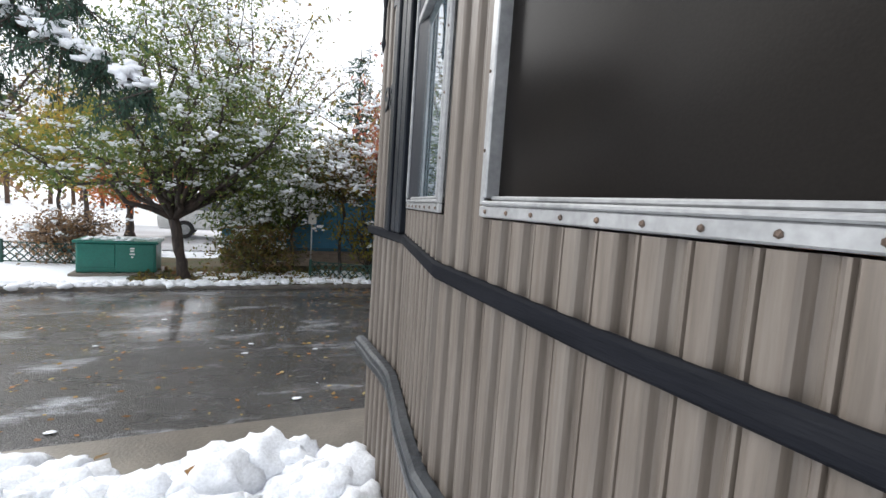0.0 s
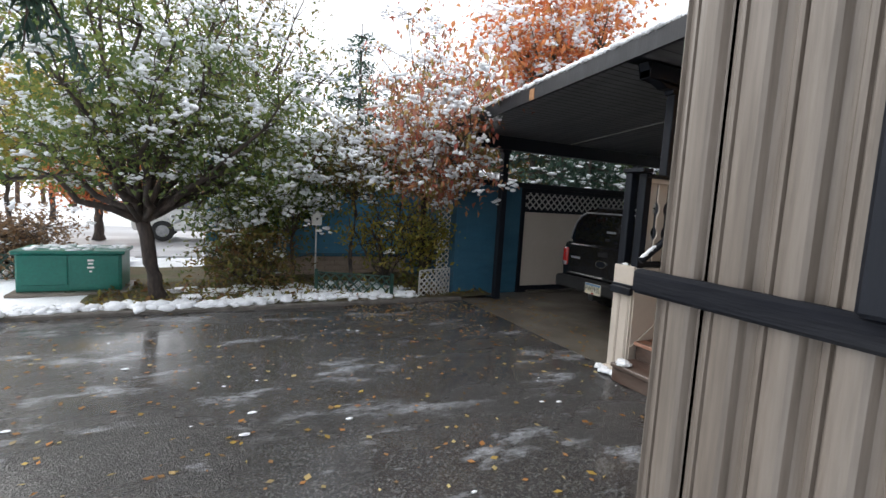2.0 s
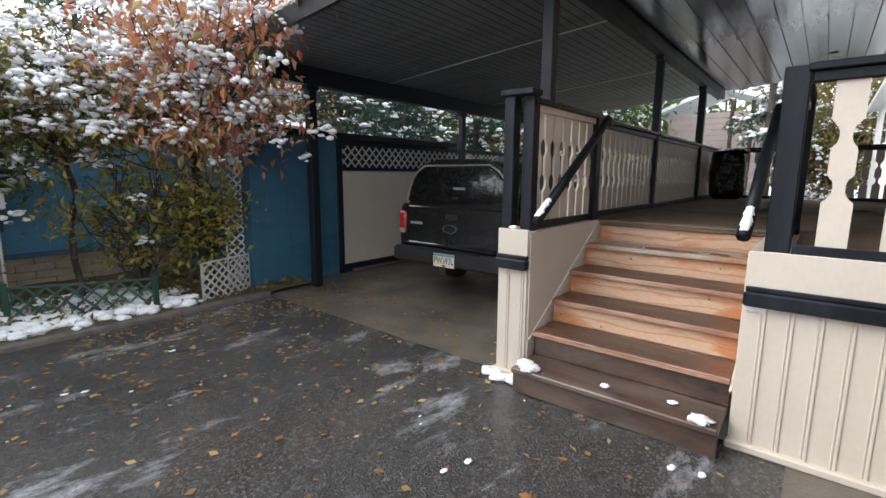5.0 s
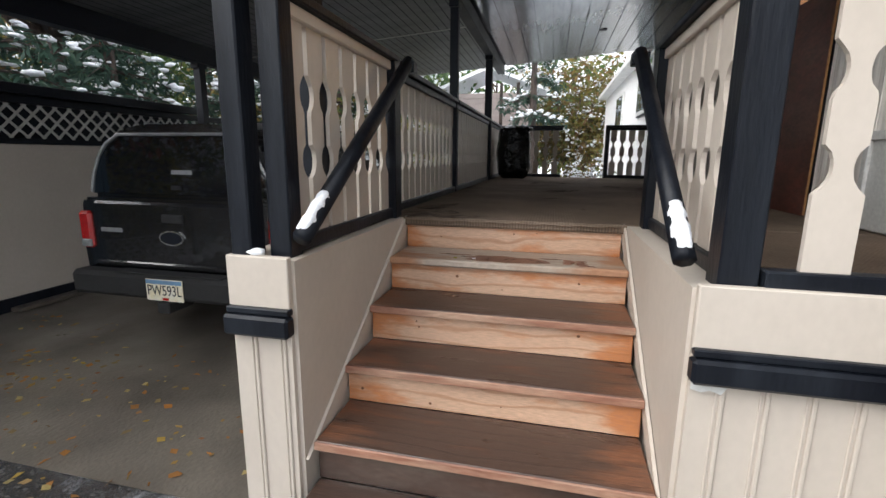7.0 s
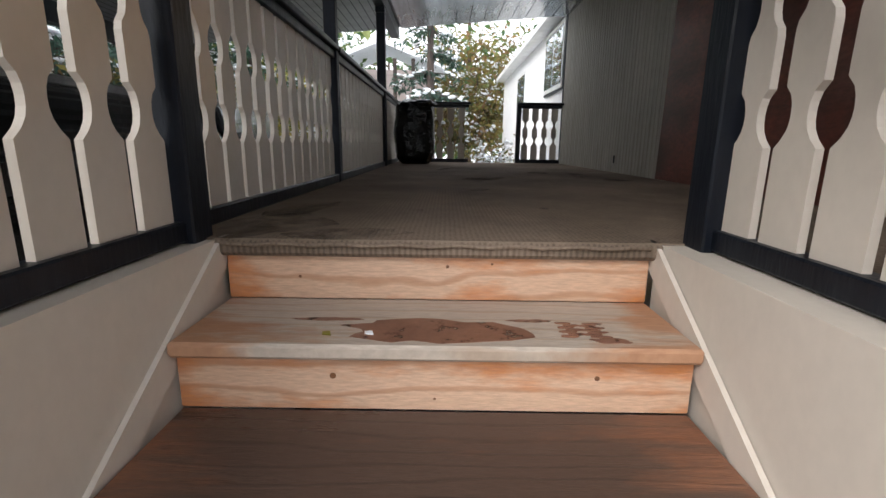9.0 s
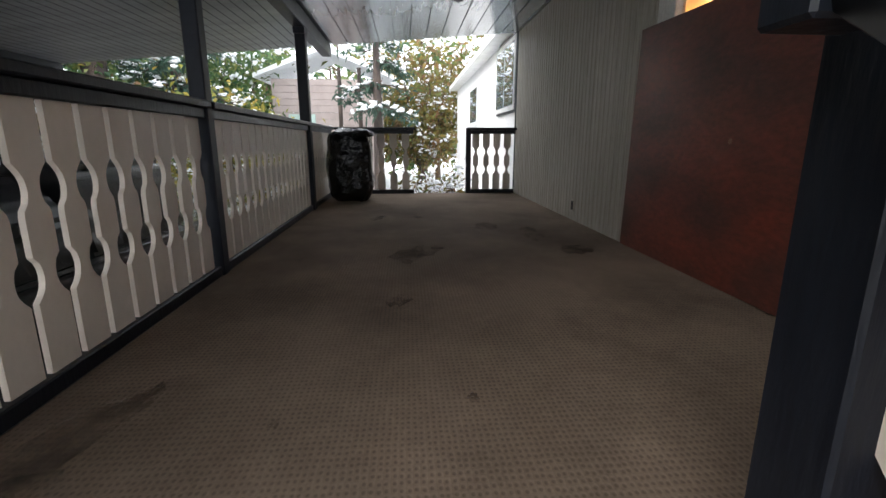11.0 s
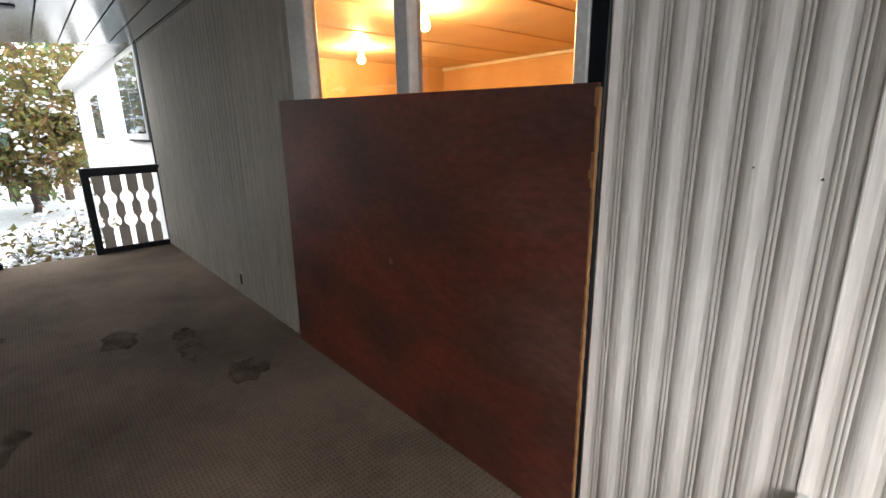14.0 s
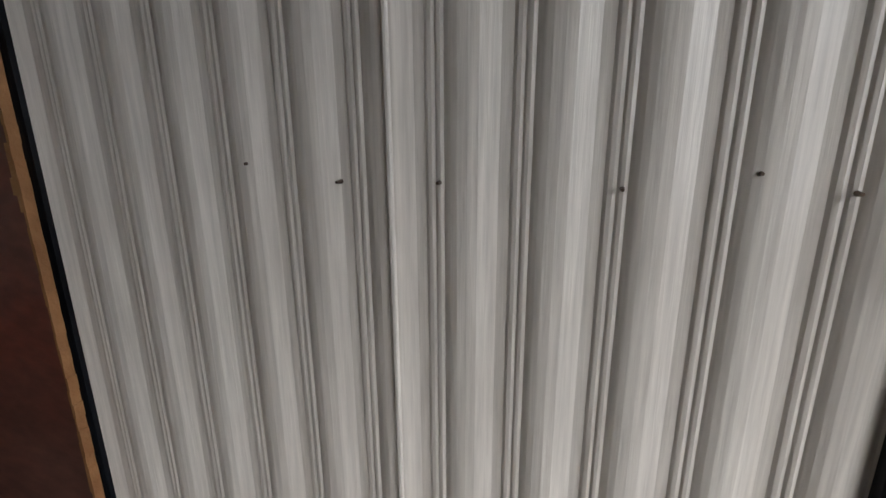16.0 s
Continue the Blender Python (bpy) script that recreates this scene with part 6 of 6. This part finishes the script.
def near_branch():
    """Spruce bough hanging in from beside the walk, heavy with snow."""
    rr = np.random.default_rng(7)
    t = thing("spruce_tree", (-4.3, 5.3, 0), "spruce with drooping boughs carrying snow", "conifer")
    b = bmesh.new()
    pts, sn = [], []
    root = np.array([-4.3, 5.3, 3.9])
    rod([(-4.3, 5.3, -0.02), (-4.3, 5.3, 2.5), (-4.3, 5.3, 6.0)], [0.20, 0.15, 0.06], 10, b)
    for tip in (np.array(TIP), np.array(TIP) + (-0.45, 0.3, 0.55), np.array(TIP) + (-1.0, 0.6, 0.1)):
        mid = (root + tip) / 2 + (0, 0, 0.12)
        line = [root * (1 - q) ** 2 + 2 * mid * q * (1 - q) + tip * q * q for q in np.linspace(0, 1, 16)]
        rod(line, [0.04 * (1 - i / 17) + 0.004 for i in range(16)], 6, b)
        for i in range(3, 16):
            for k in range(9):
                L = rr.uniform(0.18, 0.55) * (1.2 - 0.045 * i)
                p0 = line[i] + rr.normal(0, 0.03, 3)
                e = p0 + np.array([rr.normal(0, 0.18), rr.normal(0, 0.18), -L])
                rod([p0, (p0 + e) / 2, e], [0.007, 0.005, 0.002], 4, b)
                q = rr.random((70, 1))
                pts.append(p0 + (e - p0) * q + rr.normal(0, 0.018, (70, 3)))
            q = rr.random((26, 1))
            sn.append(line[i - 1] + (line[i] - line[i - 1]) * q + rr.normal(0, 0.035, (26, 3)) + (0, 0, 0.035))
    part("branch", b, BARK, t)
    leaf_mesh("needles", np.concatenate(pts), 0.045, NEEDLE, t, "hanging needles", droop=0.9, aspect=0.16, seed=8)
    p = np.concatenate(sn)
    blob_mesh("snow", p, np.random.default_rng(2).uniform(0.02, 0.05, len(p)), SNOW, t, "snow along the bough", seed=9, flat=0.6)


near_branch()

# far woods behind the street
def woods(name, x0, x1, y0, y1, count, hmin, hmax, leaves, seed, label, size=0.5, per=150):
    rr = np.random.default_rng(seed)
    c, b = [], bmesh.new()
    for i in range(count):
        x, y, h = rr.uniform(x0, x1), rr.uniform(y0, y1), rr.uniform(hmin, hmax)
        rod([(x, y, 0), (x + rr.normal(0, 0.2), y, h * 0.5), (x + rr.normal(0, 0.4), y, h)], [0.14, 0.09, 0.02], 5, b)
        for k in range(5):
            z = rr.uniform(0.2, 0.9) * h
            rod([(x, y, z), (x + rr.normal(0, 1.2), y + rr.normal(0, 1.0), z + rr.uniform(0.4, 1.6))], [0.05, 0.01], 4, b)
        k = per
        c.append(np.array([x, y, h * 0.52]) + rr.normal(0, 1, (k, 3)) * np.array([h * 0.17, h * 0.17, h * 0.24]))
    c = np.concatenate(c)
    c = c[c[:, 2] > 0.1]
    w = thing(name, ((x0 + x1) / 2, y0, 0), label, "woods", kind="stuff")
    part("trunks", b, TWIG, w)
    leaf_mesh("crowns", c, size, leaves, w, "", seed=seed)


woods("far_woods", -48, 4, 36, 52, 60, 5.0, 8.5, BROWNS, 100, "far brown autumn woods beyond the snowy field", 0.5, 170)
woods("yard_trees", -18, -13, -8, 10, 7, 4.0, 6.0, HEDGE, 101, "dark trees across the yard", 0.3, 300)
woods("back_woods", 20, 30, -6, 20, 26, 5.5, 9.0, HEDGE, 102, "dense dark woods behind the back yard", 0.4, 260)
woods("side_woods", 5, 22, 17, 22, 16, 5.0, 8.0, OLIVE, 103, "mixed autumn trees behind the neighbouring home", 0.35, 260)

# parked white car on the street
def car():
    x, y = -0.1, 18.2
    t = thing("parked_car", (x, y, 0), "white car parked on the snowy street", "car")
    prof = [(x - 2.1, 0.3), (x - 2.15, 0.75), (x - 1.3, 0.92), (x - 0.7, 1.38), (x + 0.9, 1.42), (x + 1.7, 0.98), (x + 2.15, 0.9), (x + 2.15, 0.3)]
    part("body", prism(prof, y - 0.85, y + 0.85, "y", 0.06), WHITEP, t)
    part("side_window", prism([(x - 1.1, 0.95), (x - 0.65, 1.30), (x + 0.8, 1.33), (x + 1.3, 0.98)], y - 0.87, y - 0.84, "y"), DARKGLASS, t)
    for dx in (-1.35, 1.35):
        for s in (-0.78, 0.78):
            w = part("wheel", rod([(x + dx, y + s - 0.1, 0.3), (x + dx, y + s + 0.1, 0.3)], 0.3, 20), RUBBER, t)
            part("rim", rod([(x + dx, y + s - 0.115, 0.3), (x + dx, y + s + 0.115, 0.3)], 0.17, 14), STEEL, w)


car()

# ---- behind the deck ----
bag = thing("refuse_bag", (10.42, 4.72, DZ), "full black plastic refuse bag on the deck", "bag")
b = lump((0, 0, 0), (1, 1, 1), 0.04, 5, 2.4, 3.0)
for v in b.verts:
    c = Vector([math.copysign(abs(q) ** 0.5, q) for q in v.co])
    an = math.atan2(c.y, c.x)
    fold = 0.06 * noise.noise((an * 2.2, 1.7, c.z * 0.8)) + 0.045 * abs(noise.noise((an * 4.0, 5.1, c.z * 2.6))) + 0.03 * noise.noise((c.x * 6, c.y * 6, c.z * 5))
    sag = 0.05 * math.sin(6.0 * c.z + 2.0 * math.sin(an)) * (1 - abs(c.z)) + 0.03 * (c.z < 0.3)
    wr = 1 + fold + sag
    v.co = (10.14 + 0.265 * c.x * wr, 4.76 + 0.265 * c.y * wr, max(DZ, DZ + 0.42 + 0.43 * c.z + 0.05 * noise.noise((c.x * 3, c.y * 3, 0))))
part("sack", b, BAGM, bag, "crumpled glossy black plastic", True)
b = lump((10.02, 4.62, DZ + 0.80), (0.11, 0.13, 0.055), 0.5, 3, 2.5, 6.0)
part("rim_fold", b, BAGM, bag, "loose folded rim of the bag", True)
siding("wall_rear_wing", (10.95, 2.50), (19.0, 2.50), 0.0, 3.30, WHITEWALL, "bright white siding of the rear wing", depth=0.004, period=0.2)
tagged(part("rear_eave", box(10.95, 19.1, 2.42, 2.75, 3.30, 3.42, 0.01), WHITEP), "white eave of the rear wing", "fascia", kind="structure")
tagged(part("trim_corner", box(10.90, 10.95, 2.49, 2.56, DZ, 3.3, 0.004), BLACK), "black corner trim at the deck's end", "trim", kind="structure")
w4 = thing("window_4", (11.8, 2.5, 2.2), "white sliding window with a dark frame edge", "window", kind="structure")
part("window_frame", box(11.02, 12.45, 2.50, 2.545, 2.20, 3.26, 0.006), BLACK, w4)
part("window_frame", box(11.05, 12.42, 2.545, 2.56, 2.23, 3.23, 0.006), WHITEP, w4)
part("pane", box(11.12, 11.72, 2.56, 2.566, 2.30, 3.16, 0), GREYWIN, w4)
part("pane", box(11.77, 12.36, 2.56, 2.566, 2.30, 3.16, 0), GREYWIN, w4)
w5 = thing("window_5", (15.0, 2.5, 2.2), "small white framed window in the rear wing", "window", kind="structure")
part("window_frame", box(14.6, 15.8, 2.505, 2.55, 2.15, 3.0, 0.006), WHITEP, w5)
part("pane", box(14.68, 15.72, 2.55, 2.556, 2.22, 2.93, 0), GREYWIN, w5)
SHEDGREEN = M("pale_green_paint", (0.36, 0.47, 0.43), (0.32, 0.42, 0.39), 0.5, 3, 0.1)
ivy = thing("ivy_clad_tree", (13.3, 9.5, 0), "thick tree trunk wrapped in dark ivy", "tree")
part("trunk", rod([(13.3, 9.5, -0.05), (13.3, 9.5, 1.6), (13.35, 9.5, 4.0), (13.3, 9.6, 7.0)], [0.26, 0.22, 0.19, 0.12], 12), BARK, ivy, "dark trunk", True)
rr = np.random.default_rng(77)
an, zz = rr.uniform(0, 2 * math.pi, 1500), rr.uniform(0, 4.5, 1500)
leaf_mesh("ivy", np.column_stack([13.32 + 0.27 * np.cos(an), 9.5 + 0.27 * np.sin(an), zz]), 0.11, HEDGE, ivy, "ivy leaves", aspect=0.8, seed=78)
for y in (5.25, 5.75):
    tagged(part("timber_post", rod([(16.8, y, 0.2), (16.8, y, 3.6)], [0.06, 0.05], 8), BARK), "thin reddish trunk beside the shed", "post", group="posts by the shed")
shed = thing("garden_shed", (17.5, 6.0, 0), "pale clapboard garden shed behind the trees", "shed")
for j in range(20):
    part("clapboard", box(17.4 - 0.006 * (j % 2), 17.46, 4.7, 7.6, j * 0.17, j * 0.17 + 0.165, 0.004), PINKSIDE, shed)
part("shed_door", box(17.36, 17.40, 6.5, 7.2, 0.1, 2.5, 0.006), SHEDGREEN, shed, "grey-green shed door")
part("roof", prism([(4.4, 3.4), (6.2, 4.1), (8.0, 3.4), (8.0, 3.5), (6.2, 4.22), (4.4, 3.5)], 17.2, 19.5, "x"), SNOW, shed, "snowy roof")
ob = thing("wall_outlet", (8.47, WY + 0.02, 1.20), "small dark outlet cover low on the ribbed siding", "outlet")
part("plate", box(8.435, 8.505, WY + 0.004, WY + 0.014, 1.15, 1.26, 0.004), DARKSIDE, ob)
part("socket", box(8.45, 8.49, WY + 0.013, WY + 0.018, 1.165, 1.245, 0.003), RUBBER, ob, "dark hole of the outlet")
tagged(part("ceiling_vent", rod([(9.23, 3.55, ceil_z(3.55) - 0.008), (9.23, 3.55, ceil_z(3.55) + 0.01)], [0.05, 0.055], 16), BEAM), "small dark round vent in the soffit", "vent")

# ---- fallen leaves, slush ----
LITTER = leafy("fallen_leaf_colours", [(0.55, 0.38, 0.08), (0.24, 0.13, 0.05), (0.52, 0.22, 0.05), (0.20, 0.14, 0.07), (0.60, 0.48, 0.20), (0.30, 0.11, 0.05)])


def fallen():
    rr = np.random.default_rng(31)
    p = np.column_stack([rr.uniform(-3, 3.6, 900), rr.uniform(3.5, 8.4, 900), np.full(900, 0.016)])
    q = np.column_stack([rr.uniform(1.6, 4.6, 620), 8.42 - rr.gamma(1.5, 0.55, 620), np.full(620, 0.016)])
    r2 = np.column_stack([rr.uniform(3.4, 5.2, 200), rr.uniform(5.2, 8.6, 200), np.full(200, 0.016)])
    leaf_mesh("fallen_leaves", np.concatenate([p, q, r2]), 0.048, LITTER, droop=0.0, aspect=0.7, seed=32, fold=0.06)
    ob = bpy.data.objects["fallen_leaves"]
    me = ob.data
    v = np.empty(len(me.vertices) * 3)
    me.vertices.foreach_get("co", v)
    v = v.reshape(-1, 3)
    for w in v:
        h = 0.012 * noise.noise((w[0] * 0.5, w[1] * 0.5, 1.3)) + 0.006 * noise.noise((w[0] * 1.45, w[1] * 1.45, 5.3))
        w[2] = max(h, 0.0) + 0.003 + 0.22 * abs(w[2] - 0.016)
    me.vertices.foreach_set("co", v.ravel())
    tagged(ob, "yellow and brown leaves fallen on the wet asphalt", "leaves", kind="stuff")
    r = np.column_stack([rr.uniform(-1.5, 4.2, 2600), rr.uniform(8.6, 10.4, 2600), np.full(2600, 0.075)])
    ob = leaf_mesh("leaf_litter", r, 0.07, OLIVE, droop=0.0, aspect=0.6, seed=33, fold=0.1)
    tagged(ob, "brown leaf litter under the shrubs", "leaves", kind="stuff")
    bm = bmesh.new()
    for i in range(34):
        x, y = rr.uniform(-2.6, 3.3), rr.uniform(3.5, 8.0)
        s = 0.006 + 0.020 * rr.random() ** 2
        lump((x, y, 0.008), (s * 1.7, s, s * 0.25), 0.5, 2, 2.4, i * 1.1, 0.0, bm)
    tagged(part("slush", bm, SNOW, smooth=True), "scraps of slush on the asphalt", "snow", kind="stuff")
    bm = bmesh.new()
    for i in range(60):
        x, y = rr.uniform(-0.5, 2.9), rr.uniform(9.0, 9.9)
        s = rr.uniform(0.05, 0.16)
        lump((x, y, 0.05), (s * 1.5, s, s * 0.35), 0.7, 3, 2.5, i * 0.9, 0.02, bm)
    tagged(part("bed_snow", bm, SNOW, smooth=True), "snow lying in the planting bed", "snow", kind="stuff")


fallen()
for x, y, m, lab in ((4.57, 4.60, YELLOW, "small yellow leaf on the top tread"), (4.575, 4.50, SNOW, "white paper scrap on the top tread")):
    o = part("tread_litter", prism([(x - 0.01, y - 0.012), (x + 0.012, y - 0.006), (x + 0.008, y + 0.012), (x - 0.006, y + 0.009)], 5 * RISE + 0.0005, 5 * RISE + 0.004, "z"), m)
    tagged(o, lab, "litter")
pile = leaf_mesh("pile_leaves", [(-0.55, 2.62, 0.30), (0.12, 2.50, 0.29), (-0.15, 2.35, 0.33), (-0.95, 2.60, 0.27), (0.42, 2.36, 0.25)], 0.10, LITTER, droop=0.2, aspect=0.75, seed=41, fold=0.15)
tagged(pile, "brown leaves lying on the snow pile", "leaves", kind="stuff")
